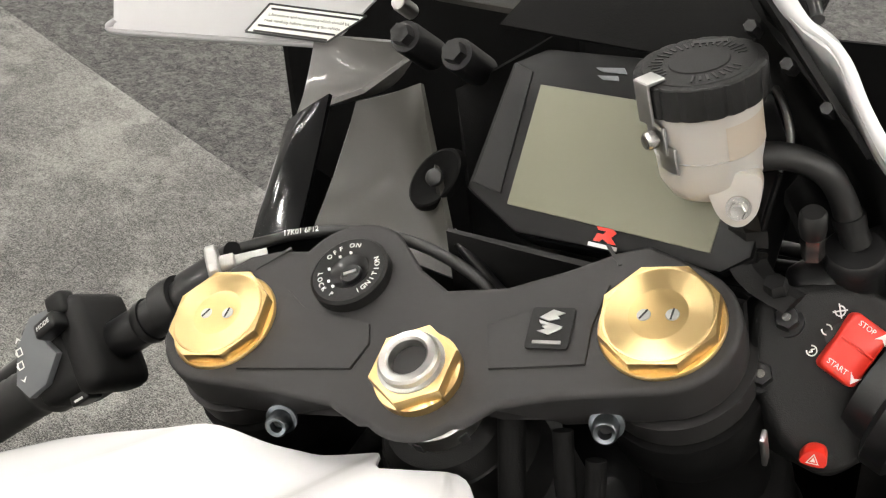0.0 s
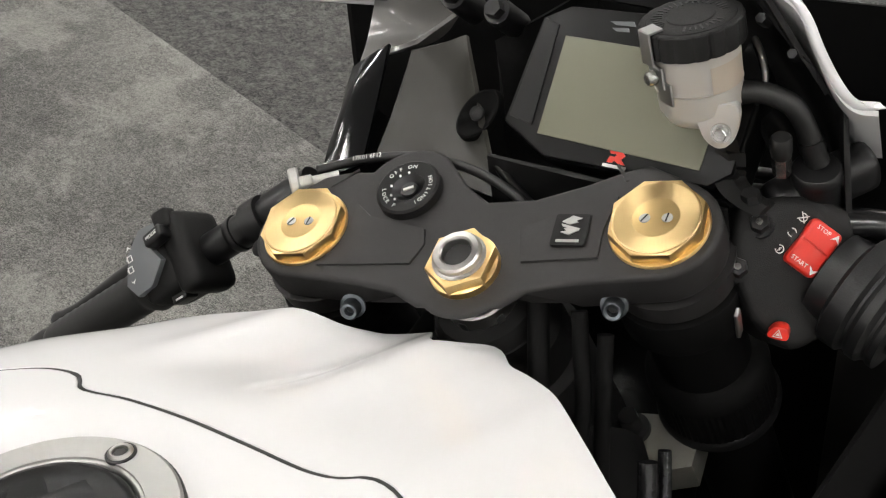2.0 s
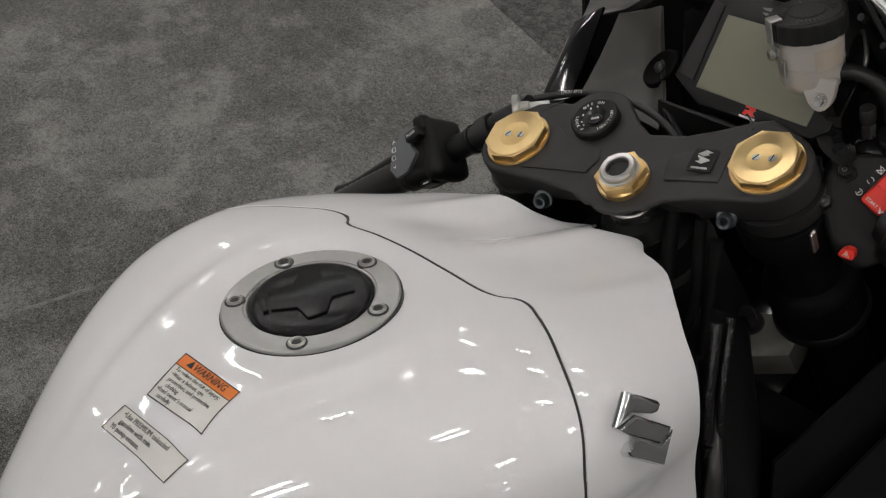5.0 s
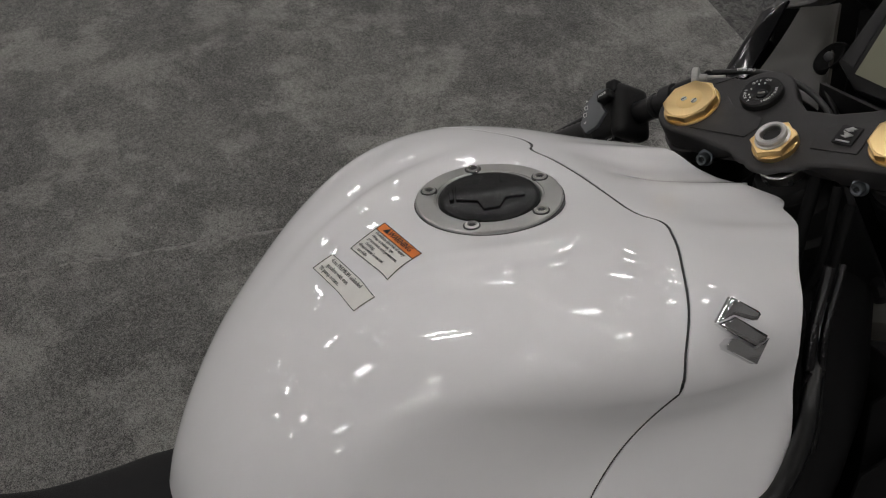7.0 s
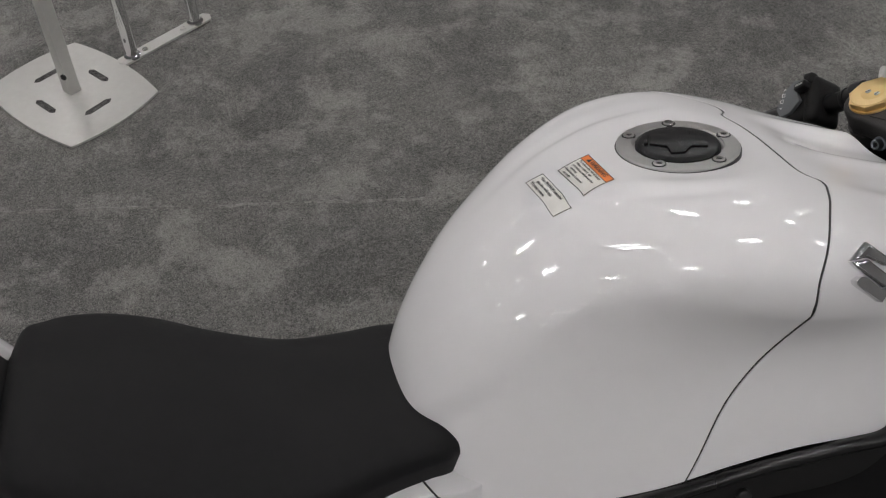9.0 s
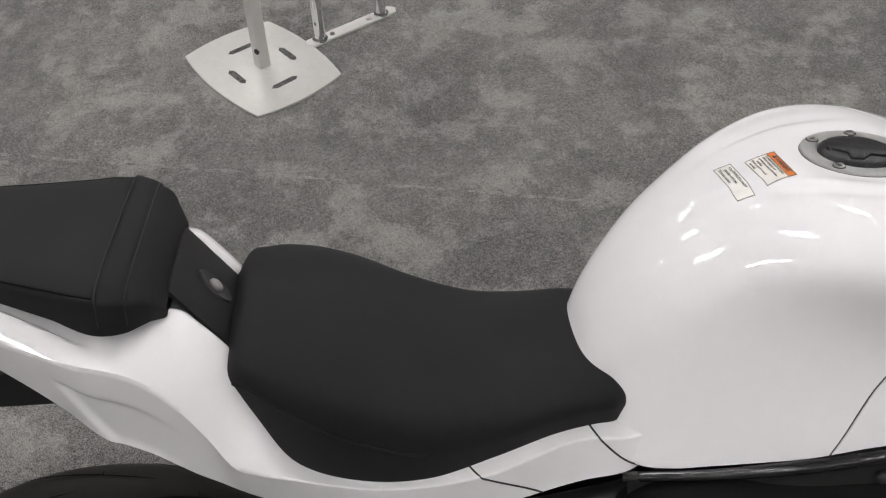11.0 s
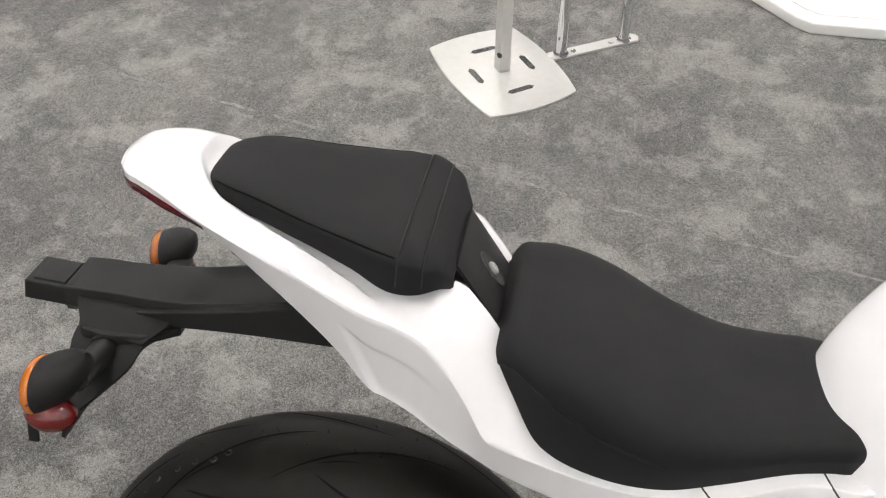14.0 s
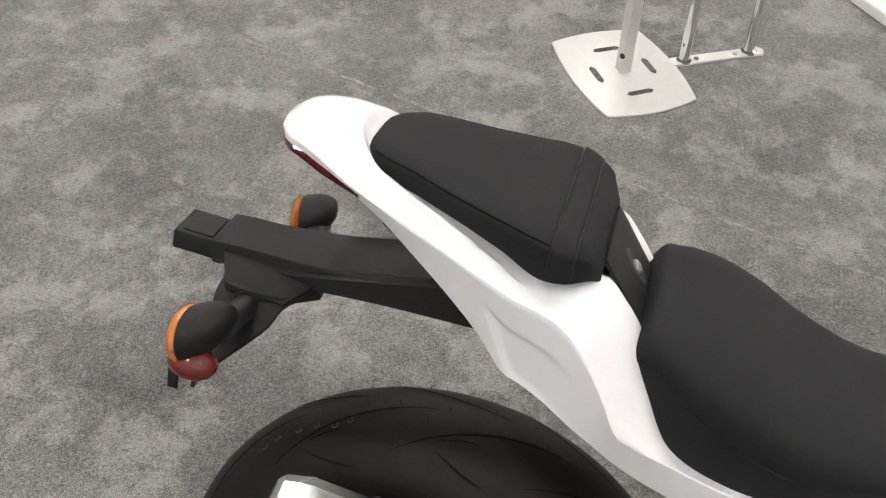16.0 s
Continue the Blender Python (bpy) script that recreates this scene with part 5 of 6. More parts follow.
    pts = [(-0.120, 0.0775, -0.022), (-0.106, 0.0840, -0.025), (-0.088, 0.0875, -0.025), (-0.0625, 0.0880, -0.025), (-0.037, 0.0830, -0.025), (-0.014, 0.0735, -0.025), (0.006, 0.0615, -0.026), (0.019, 0.0510, -0.031), (0.030, 0.038, -0.052)]
    cable = part("clutch_cable", tube([STEER @ Vector(p) for p in pts], 0.0029, 12, 70), HOSE, bike, "black cable with a white printed code")
    m = STEER @ frame_at((-0.0885, 0.0866, -0.0219), (0.05, -0.35, 0.9), (1, 0.13, 0))
    letters("printed_code", "17K01 6F12", 0.0040, INK, cable, m)


def right_bar():
    p0, d = (0.136, 0.062, -0.061), (0.80, -0.52, -0.22)
    M = bar_frame(p0, d, (0.0, -0.30, 1))
    bar = part("right_handlebar", along_x([(0.0, -0.03), (0.0150, -0.03), (0.0150, 0.02), (0.0112, 0.021), (0.0112, 0.17), (0, 0.17)]), GLOSS, bike, "black clip-on handlebar with throttle and switches", m=M)
    part("clip_on_clamp", prism(ring_arc((0, 0), 0.036, 0, 360, 32)[:-1], -0.085, -0.058, 0.003, STEER @ pose(*CAPS[1], 0)), SHADE, bar, "black clip-on clamp")
    S2 = M @ pose(0.044, 0.0, 0.0)
    R2 = frame_at((0.1516, 0.0999, -0.0117), (0.5506, -0.6616, 0.5090), (0.822, 0.326, -0.466))
    shape = smooth_outline([(-0.0391, 0.0056), (-0.0178, 0.0212), (-0.0001, 0.0251), (0.0154, 0.0188), (0.035, -0.0201), (0.0229, -0.0427), (0.0117, -0.053), (-0.0054, -0.05), (-0.0186, -0.0413), (-0.0342, -0.0245), (-0.0406, -0.0062)], 5)
    body = part("switch_housing", prism(shape, -0.060, -0.0015, 0.0075, R2, 4), PLASTIC, bar, "black switch housing", sharp=60)
    R3 = R2 @ pose(-0.0006, -0.0010, 0, 0, 0, -11.5)
    red = part("kill_switch", prism(rounded(0.0180, 0.0270, 0.0028), -0.004, 0.0042, 0.0018, R3, 3), RED, body, "red engine stop and start rocker")
    part("rocker_dip", tube([R3 @ Vector((-0.0078, 0.001, 0.0043)), R3 @ Vector((0.0078, 0.001, 0.0043))], 0.0006, 6, 6), RED, red)
    letters("stop_word", "STOP", 0.0033, INK, red, R3 @ pose(-0.0014, 0.0100, 0.0045))
    letters("start_word", "START", 0.0033, INK, red, R3 @ pose(-0.0022, -0.0098, 0.0045))
    part("arrow_sign", prism([(-0.0026, 0), (0, 0.0042), (0.0026, 0), (0, 0.0016)], 0.0041, 0.0046, 0.0, R3 @ pose(0.0062, 0.0082, 0)), INK, red, smooth=False)
    part("arrow_sign", prism([(-0.0026, 0), (0, -0.0042), (0.0026, 0), (0, -0.0016)], 0.0041, 0.0046, 0.0, R3 @ pose(0.0062, -0.0082, 0)), INK, red, smooth=False)
    # engine signs beside the rocker: open loops, the outer two struck through or with a bolt
    for k, y in enumerate((0.0101, 0.0007, -0.0099)):
        q = R3 @ pose(-0.0126, y, -0.0012)
        part("loop_sign", tube([q @ Vector((0.0021 * math.cos(radians(a)), 0.0021 * math.sin(radians(a)), 0)) for a in range(-150, 140, 20)], 0.00033, 6, 30), INK, body)
        if k == 0:
            for a, b in (((-0.0022, -0.0022), (0.0022, 0.0022)), ((-0.0022, 0.0022), (0.0022, -0.0022))):
                part("stroke_sign", tube([q @ Vector((*a, 0.0002)), q @ Vector((*b, 0.0002))], 0.00033, 6, 4), INK, body)
        if k == 2:
            part("stroke_sign", tube([q @ Vector(v) for v in ((0.0006, 0.0012, 0), (-0.0005, 0.0001, 0), (0.0005, -0.0001, 0), (-0.0006, -0.0012, 0))], 0.0003, 6, 8), INK, body)
    part("throttle_drum", along_x([(0.0, 0.050), (0.0240, 0.050), (0.0250, 0.0610), (0.0285, 0.0625), (0.0310, 0.064), (0.0310, 0.067), (0.0310, 0.074), (0.0285, 0.076), (0.0282, 0.0775), (0.0298, 0.080), (0.0298, 0.085), (0.0272, 0.0875), (0.0268, 0.089), (0.0280, 0.091), (0.0280, 0.094), (0.0, 0.096)], 48), SATIN, body, "black ringed throttle drum beside the grip", m=M, sharp=30)
    tri = [(-0.0056, -0.0042), (0.0056, -0.0042), (0.0, 0.0056)]
    H = STEER @ frame_at((0.1548, -0.0035, -0.0665), (0.05, -0.82, 0.57), (1, 0, -0.30)) @ Matrix.Scale(0.76, 4)
    haz = part("hazard_button", prism(smooth_outline([(-0.0062, -0.0036), (0.0062, -0.0039), (0.006, 0.0036), (0.0, 0.0051), (-0.0048, 0.0024)], 4), -0.006, 0.0055, 0.0015, H), RED, body, "red hazard button with a white triangle")
    for k, z in ((0.62, 0.0057), (0.44, 0.0060), (0.26, 0.0063)):
        part("triangle_sign", prism([(x * k, y * k) for x, y in tri], z - 0.0003, z, 0.0, H), INK if k != 0.44 else RED, haz, smooth=False)
    # clamp half of the brake cylinder with two bolts
    perch = part("brake_cylinder", joined(box(0.026, 0.030, 0.030, STEER @ pose(0.160, 0.052, -0.060, 0, 0, -20), 0.010), lathe([(0, 0.005), (0.0118, 0.005), (0.0128, 0.0038), (0.0130, -0.002), (0.0122, -0.0035), (0.0135, -0.030), (0.0, -0.030)], 28, STEER @ pose(0.1715, 0.071, -0.034, -6, 6, 0)), box(0.022, 0.060, 0.024, STEER @ pose(0.172, 0.075, -0.048, 0, 0, -60), 0.008)), SATIN, bar, "black brake master cylinder")
    for p in ((-0.0284, -0.0013, -0.004), (-0.0281, -0.0263, -0.006)):
        m = R2 @ frame_at(p, (-0.35, 0.10, 0.93), (1, 0, 0)) @ Matrix.Scale(0.85, 4)
        part("bolt", joined(lathe([(0, 0.010), (0.0055, 0.010), (0.0062, 0.008), (0.0062, 0.002)], 6, m), lathe([(0, 0.0022), (0.0082, 0.0022), (0.0086, 0.0), (0.0086, -0.012), (0, -0.012)], 24, m)), SATIN, perch, "black flanged bolt", sharp=20)
        part("bolt_dot", lathe([(0, 0.0106), (0.0022, 0.0104), (0.0022, 0.0098)], 12, m), STEEL, perch)
    m = STEER @ pose(0.1565, 0.0665, -0.0200, -8, 6, 0)
    nip = part("bleed_nipple", lathe([(0, -0.006), (0.0048, -0.006), (0.0048, 0.0), (0.0052, 0.001), (0.0052, 0.006), (0.0040, 0.007), (0.0, 0.007)], 6, m), STEEL, perch, "steel bleed nipple with a rubber cap", sharp=20)
    part("rubber_cap", lathe([(0.0, 0.006), (0.0050, 0.006), (0.0056, 0.009), (0.0056, 0.017), (0.0046, 0.0185), (0.0, 0.0185)], 16, m), HOSE, nip)
    part("brake_lever", tube([STEER @ Vector(p) for p in ((0.180, 0.058, -0.060), (0.205, 0.060, -0.066), (0.235, 0.045, -0.075), (0.285, 0.010, -0.088))], [0.009, 0.008, 0.0065, 0.006], 12, 24), GLOSS, bar, "black brake lever")
    part("right_grip", along_x([(0.0, 0.074), (0.024, 0.074), (0.0245, 0.079), (0.0215, 0.083), (0.0200, 0.084), (0.0200, 0.094), (0.0180, 0.095)] + [(0.0176 + 0.0006 * (k % 2), 0.098 + 0.004 * k) for k in range(22)] + [(0.016, 0.19), (0.0, 0.192)], 32), HOSE, bar, "black rubber throttle grip", m=M)
    for pts in (((0.004, 0.010, -0.026), (-0.01, 0.03, -0.05), (-0.05, 0.05, -0.07), (-0.10, 0.04, -0.09)), ((0.012, 0.006, -0.028), (0.0, 0.03, -0.058), (-0.05, 0.045, -0.08), (-0.10, 0.03, -0.10))):
        part("throttle_cable", tube([S2 @ Vector(p) for p in pts], 0.004, 10, 24), HOSE, bar, "black throttle cable")


def reservoir():
    """Brake fluid pot on its bracket above the right fork cap."""
    c = Vector((0.1200, 0.0800, 0.004))
    M = STEER @ pose(c.x, c.y, c.z, -20, 0.8, 0) @ Matrix.Diagonal((0.86, 0.86, 0.83, 1))
    pot = part("brake_fluid_reservoir", lathe([(0.0, -0.002), (0.013, -0.001), (0.0205, 0.0035), (0.0247, 0.012), (0.0258, 0.045), (0.0258, 0.052), (0.0, 0.052)], 48, M), MILK, bike, "milky plastic brake fluid reservoir with a black cap")
    part("fluid_window", grid(lambda u, v: M @ Vector((0.0259 * math.cos(radians(-62 + 62 * u)), 0.0259 * math.sin(radians(-62 + 62 * u)), 0.026 + 0.017 * v)), 12, 4), FLUID, pot, "amber fluid seen through the wall")
    part("level_line", lathe([(0.0252, 0.0255), (0.0258, 0.0258), (0.0252, 0.0262)], 48, M), MILK, pot)
    rim = []
    for k in range(96):
        a = 2 * math.pi * k / 96
        r = 0.0300 - 0.0011 * max(0.0, math.cos(18 * a)) ** 4
        rim.append((r * math.cos(a), r * math.sin(a)))
    cap = part("cap", prism(rim, 0.050, 0.0665, 0.0020, M, 3), PLASTIC, pot, "ribbed black screw cap", sharp=30)
    part("cap_disc", lathe([(0.0, 0.0676), (0.0135, 0.0676), (0.0140, 0.0670), (0.0255, 0.0670), (0.0262, 0.0662)], 64, M), PLASTIC, cap)
    for k in range(34):       # worn raised lettering that cannot be read
        a = radians(20 + 9.6 * k)
        if 230 < 20 + 9.6 * k < 262:
            continue
        part("raised_mark", box(0.0010, 0.0042 + 0.0012 * (k % 3), 0.0006, M @ pose(0.0195 * math.cos(a), 0.0195 * math.sin(a), 0.0672, 0, 0, math.degrees(a) - 90)), SATIN, cap, smooth=False)
    part("raised_mark", box(0.016, 0.0040, 0.0006, M @ pose(0.002, 0.0215, 0.0672)), SATIN, cap, smooth=False)
    # foot with its bolt
    part("foot", prism(smooth_outline([(-0.012, 0.012), (0.012, 0.012), (0.011, -0.004), (0.004, -0.012), (-0.004, -0.012), (-0.011, -0.004)], 5), -0.005, 0.004, 0.001, STEER @ frame_at((0.131, 0.066, 0.0125), (0.05, -0.85, 0.5), (1, 0, 0)) @ Matrix.Diagonal((0.78, 0.85, 1, 1))), MILK, pot)
    m = STEER @ frame_at((0.132, 0.0615, 0.0120), (0.05, -0.85, 0.5), (1, 0, 0)) @ Matrix.Scale(0.78, 4)
    part("bolt", joined(lathe([(0, 0.0075), (0.0038, 0.0072), (0.0044, 0.0062), (0.0044, 0.002)], 6, m), lathe([(0, 0.002), (0.0064, 0.002), (0.0066, 0.0), (0.0, 0.0)], 24, m)), STEEL, pot, "steel flanged bolt", sharp=20)
    # steel clip that locks the cap
    C2 = M @ pose(0, 0, 0, 0, 0, 224) @ Matrix(((0, 0, 1, 0), (0, 1, 0, 0), (-1, 0, 0, 0), (0, 0, 0, 1)))      # x down, z outwards
    pieces = ((0.0095, 0.0016, -0.0680, 0.0, 0.0265, 90), (0.021, 0.0014, -0.0580, 0.0, 0.0310, 0), (0.0060, 0.0014, -0.0470, 0.0, 0.0295, 35), (0.014, 0.0014, -0.0385, 0.0, 0.0268, 0), (0.014, 0.0014, -0.0285, 0.0050, 0.0258, 0))
    clip = part("cap_clip", joined(*[box(x, 0.0110 if k < 3 else 0.0135, h, C2 @ pose(px, py, pz, 0, ry, 0), 0.0004) for k, (x, h, px, py, pz, ry) in enumerate(pieces)]), BRUSHED, pot, "bent steel clip over the cap")
    part("clip_screw", lathe([(0, 0.0065), (0.0035, 0.0062), (0.0045, 0.0048), (0.0045, 0.001)], 20, C2 @ pose(-0.0385, 0, 0.0275)), STEEL, clip)
    # bracket down to the yoke
    pts = [(0.131, 0.070, 0.004), (0.132, 0.067, -0.012), (0.131, 0.060, -0.022), (0.138, 0.050, -0.024), (0.150, 0.042, -0.026)]
    bm = tube([STEER @ Vector(p) for p in pts], 0.0085, 4, 24, 0.28)
    br = part("reservoir_bracket", bm, PLASTIC, bike, "bent black reservoir bracket", sharp=30)
    part("bracket_bolt", lathe([(0, 0.004), (0.0046, 0.004), (0.0050, 0.003), (0.0050, -0.002)], 6, STEER @ pose(0.143, 0.047, -0.022, -10, 0, 20)), SATIN, br, sharp=20)
    hose = [(0.138, 0.085, 0.0150), (0.1475, 0.085, 0.0145), (0.1560, 0.085, 0.0105), (0.1640, 0.084, 0.0030), (0.1685, 0.081, -0.0085), (0.1705, 0.078, -0.0190), (0.1725, 0.075, -0.0300)]
    h = part("brake_hose", tube([STEER @ Vector(p) for p in hose], [0.0064, 0.0058, 0.0056, 0.0056, 0.0056, 0.0060, 0.0064], 14, 50), HOSE, bike, "black rubber brake fluid hose")
    for p, d in (((0.1705, 0.0780, -0.0190), (0.1, -0.3, -0.95)),):
        part("hose_clip", lathe([(0.0058, -0.003), (0.0068, -0.003), (0.0068, 0.003), (0.0058, 0.003)], 20, STEER @ frame_at(p, d, (0.3, 0.1, 1))), SATIN, h)


left_bar()
right_bar()
reservoir()


# ---- dash, inner panels and fairing, fixed to the frame ----
DASH = frame_at((0.040, 0.1155, 0.0490), (0, -0.77, 0.64), (1, 0, 0))


def dash():
    out = [(-0.072, -0.030), (-0.066, 0.034), (-0.050, 0.043), (0.045, 0.046), (0.062, 0.036), (0.073, 0.018), (0.071, -0.034), (0.060, -0.043), (-0.040, -0.046)]
    body = part("instrument_panel", prism(out, -0.030, 0.0, 0.004, DASH, 3), DASHBLACK, bike, "black instrument panel with a blank grey-green display")
    part("bezel", prism([(x * 0.985, y * 0.975) for x, y in out], -0.004, 0.0022, 0.0016, DASH), DASHBLACK, body)
    part("display", prism([(-0.047, -0.033), (0.053, -0.035), (0.055, 0.0235), (-0.047, 0.0245)], 0.0020, 0.0030, 0.0003, DASH), LCD, body, "blank grey-green liquid crystal display")
    # a greyer strip paints the milky reflection left of the display
    part("glare_strip", prism([(-0.068, -0.026), (-0.052, -0.029), (-0.053, 0.030), (-0.063, 0.033)], 0.0020, 0.0029, 0.0004, DASH), GLARE_GREY, body, "greyer strip standing for the milky glare beside the display")
    # a brushed tube adds the highlight on the dash's corner edge
    part("rim", tube([DASH @ Vector(p) for p in ((0.048, 0.0450, 0.001), (0.0625, 0.0362, 0.001), (0.0725, 0.0185, 0.001), (0.0722, 0.004, 0.001))], [0.0012, 0.0018, 0.0018, 0.0010], 8, 24), BRUSHED, body, "bright tube standing for the highlight along the corner")
    for o in ([(-0.022, 0.036), (-0.008, 0.0375), (-0.006, 0.035), (-0.018, 0.0345)], [(-0.020, 0.0325), (-0.010, 0.0335), (-0.009, 0.0315), (-0.017, 0.031)]):
        part("grey_mark", prism(o, 0.0022, 0.0028, 0.0, DASH), SWITCHGREY, body, smooth=False)
    logo = [(-0.006, -0.0405), (-0.003, -0.0405), (-0.002, -0.0390), (0.001, -0.0405), (0.005, -0.0405), (0.002, -0.0378), (0.004, -0.0355), (0.002, -0.0340), (-0.006, -0.0340), (-0.005, -0.0355), (-0.001, -0.0355), (-0.002, -0.0370), (-0.005, -0.0370)]
    part("red_mark", prism(logo, 0.0022, 0.0028, 0.0, DASH @ pose(0.006, 0, 0)), RED, body, "small red printed shape", smooth=False)
    part("grey_bar", prism([(-0.002, -0.0432), (0.012, -0.0432), (0.012, -0.0414), (-0.002, -0.0414)], 0.0022, 0.0028, 0.0, DASH), SILVER, body, smooth=False)


# lighter than the dash black, for the reflection beside the display
GLARE_GREY = mat("glare_grey_plastic", (0.012, 0.012, 0.0125), 0.38, scale=40, vary=0.3, spec=0.3)
dash()


def patch(corners, bulge=(0, 0, 0), n=10, t=0.003):
    """A curved panel between four corners, bulged in its middle."""
    a, b, c, d = [Vector(p) for p in corners]
    return thick(grid(lambda u, v: a.lerp(b, u).lerp(d.lerp(c, u), v) + Vector(bulge) * (16 * u * (1 - u) * v * (1 - v)), n, n), t)


def fairing():
    # inner panel left of the dash
    inner = part("inner_panel", patch([(-0.1325, 0.092, -0.018), (-0.1302, 0.139, 0.0386), (-0.0969, 0.156, 0.0462), (-0.034, 0.088, -0.022)], (0.0, 0.012, -0.010)), GREYPLASTIC, bike, "dull grey-black inner fairing panel")
    m = frame_at((-0.0685, 0.120, 0.0135), (0.10, -0.75, 0.62), (0.4, 0.7, 0.5))
    part("screw_recess", lathe([(0.0, -0.003), (0.007, -0.0025), (0.0110, 0.0004), (0.0128, 0.0016), (0.0140, 0.0010), (0.0150, -0.004)], 28, m @ Matrix.Diagonal((1.25, 0.8, 1, 1))), SHADE, inner, "dark recess round a screw")
    part("screw", lathe([(0, 0.0042), (0.0030, 0.0040), (0.0046, 0.0028), (0.0048, 0.001)], 16, m), SATIN, inner)
    # a dark sheet stands for the shaded hollow between panel and dash
    part("dash_hollow_shade", patch([(-0.045, 0.112, -0.040), (-0.085, 0.168, 0.040), (-0.020, 0.190, 0.078), (0.02, 0.145, -0.015)], (0, 0.03, -0.03)), SHADE, bike, "dark sheet standing for the shaded hollow beside the dash")
    part("dash_skirt", patch([(-0.034, 0.082, 0.012), (-0.030, 0.076, -0.060), (0.120, 0.080, -0.060), (0.112, 0.084, 0.010)], (0, 0.01, 0)), PLASTIC, bike, "black skirt below the dash")
    part("dash_skirt_rib", tube([(-0.034, 0.083, 0.009), (0.005, 0.074, -0.018), (0.045, 0.071, -0.022)], [0.003, 0.004, 0.003], 8, 20), GLOSS, bike)
    for p in ((-0.106, 0.159, 0.070), (-0.071, 0.155, 0.066)):
        m = frame_at(p, (0.1, -0.7, 0.55), (1, 0, 0))
        bolt = part("mount_bolt", joined(lathe([(0, 0.010), (0.0055, 0.010), (0.006, 0.008), (0.006, 0.002)], 6, m), lathe([(0.0, 0.003), (0.0085, 0.003), (0.009, 0.0), (0.009, -0.03), (0.0, -0.03)], 20, m)), SATIN, bike, "black mounting bolt", sharp=20)
    for p in ((-0.115, 0.170, 0.083),):
        part("small_bolt", lathe([(0, 0.006), (0.004, 0.006), (0.0045, 0.004), (0.0045, -0.01)], 12, frame_at(p, (0.1, -0.7, 0.55), (1, 0, 0))), STEEL, bike)
    # gloss black duct edge, its pale outer skin
    part("duct_edge", patch([(-0.168, 0.076, -0.032), (-0.175, 0.132, 0.022), (-0.150, 0.142, 0.038), (-0.141, 0.088, -0.022)], (-0.004, 0.0, 0.004)), DUCT, bike, "gloss black edge of the air duct")
    part("fairing_side", patch([(-0.176, 0.070, -0.045), (-0.178, 0.126, 0.008), (-0.215, 0.30, -0.16), (-0.24, 0.20, -0.30)], (-0.01, 0, 0)), GLOSS, bike, "black side fairing")
    # pale upper fairing with the printed notice
    wing = part("upper_fairing", patch([(-0.291, 0.119, 0.0680), (-0.177, 0.1785, 0.0505), (-0.157, 0.2195, 0.0776), (-0.314, 0.157, 0.121)], (0.0, 0.004, 0.006), 14), PEARL, bike, "pearl grey upper fairing, seen from inside")
    part("fairing_lip", tube([(-0.291, 0.121, 0.074), (-0.291, 0.119, 0.0680), (-0.234, 0.149, 0.0590), (-0.179, 0.177, 0.0505)], [0.002, 0.002, 0.0022, 0.002], 10, 30), PEARL, wing)
    part("fairing_neck", patch([(-0.187, 0.177, 0.0567), (-0.182, 0.146, 0.0192), (-0.140, 0.157, 0.0347), (-0.118, 0.196, 0.052)], (0.010, 0.014, -0.012), 14), NECK, bike, "pearl neck of the fairing above the duct, darkened for shade")
    m = frame_at((-0.1940, 0.1700, 0.0640), (0.43, -0.63, 0.65), (0.042, 0.020, -0.009))
    note = part("notice_label", prism([(-0.0290, -0.0085), (0.0190, -0.0085), (0.0390, 0.0100), (-0.0180, 0.0100)], 0.0, 0.0006, 0.0, m), PAPER, wing, "white printed notice with a black border", smooth=False)
    for k, (x0, x1) in enumerate(((-0.0165, 0.0350), (-0.0185, 0.0310), (-0.0205, 0.0270), (-0.0225, 0.0230), (-0.0245, 0.0190))):
        y = 0.0072 - 0.0036 * k
        if k in (1, 2):
            letters("text_line", ("information and instructions which should be", "read carefully before operating the vehicle.")[k - 1], 0.0026, BLACKINK, note, m @ pose((x0 + x1) / 2, y, 0.0009))
        else:
            part("bar", prism([(x0, y - 0.0006), (x1, y - 0.0006), (x1, y + 0.0006), (x0, y + 0.0006)], 0.0004, 0.0010, 0.0, m), BLACKINK, note, smooth=False)
    ring = [(-0.0290, -0.0085), (0.0190, -0.0085), (0.0390, 0.0100), (-0.0180, 0.0100)]
    for (ax, ay), (bx, by) in zip(ring, ring[1:] + ring[:1]):
        part("border", tube([m @ Vector((ax, ay, 0.0008)), m @ Vector((bx, by, 0.0008))], 0.0006, 6, 6), BLACKINK, note)
    # cowl above the dash, in shade, and its bright rim
    part("cowl", patch([(-0.120, 0.180, 0.085), (-0.080, 0.30, 0.20), (0.10, 0.26, 0.17), (0.105, 0.150, 0.085)], (0, 0.02, -0.03), 14), COWLGREY, bike, "dull grey cowl ahead of the dash")
    part("screen_rim", tube([(-0.095, 0.172, 0.090), (-0.030, 0.185, 0.108), (0.050, 0.190, 0.112), (0.095, 0.172, 0.104), (0.110, 0.150, 0.090)], [0.003, 0.005, 0.006, 0.005, 0.003], 10, 40), SHADE, bike)
    part("dash_hood", patch([(-0.040, 0.150, 0.086), (-0.02, 0.195, 0.115), (0.11, 0.195, 0.115), (0.105, 0.145, 0.082)], (0, 0, 0.006), 10), SHADE, bike, "black hood over the instruments")
    part("screen_edge", tube([(-0.055, 0.185, 0.110), (0.02, 0.205, 0.122), (0.085, 0.195, 0.118), (0.108, 0.165, 0.100)], 0.0035, 10, 30), GLOSS, bike)
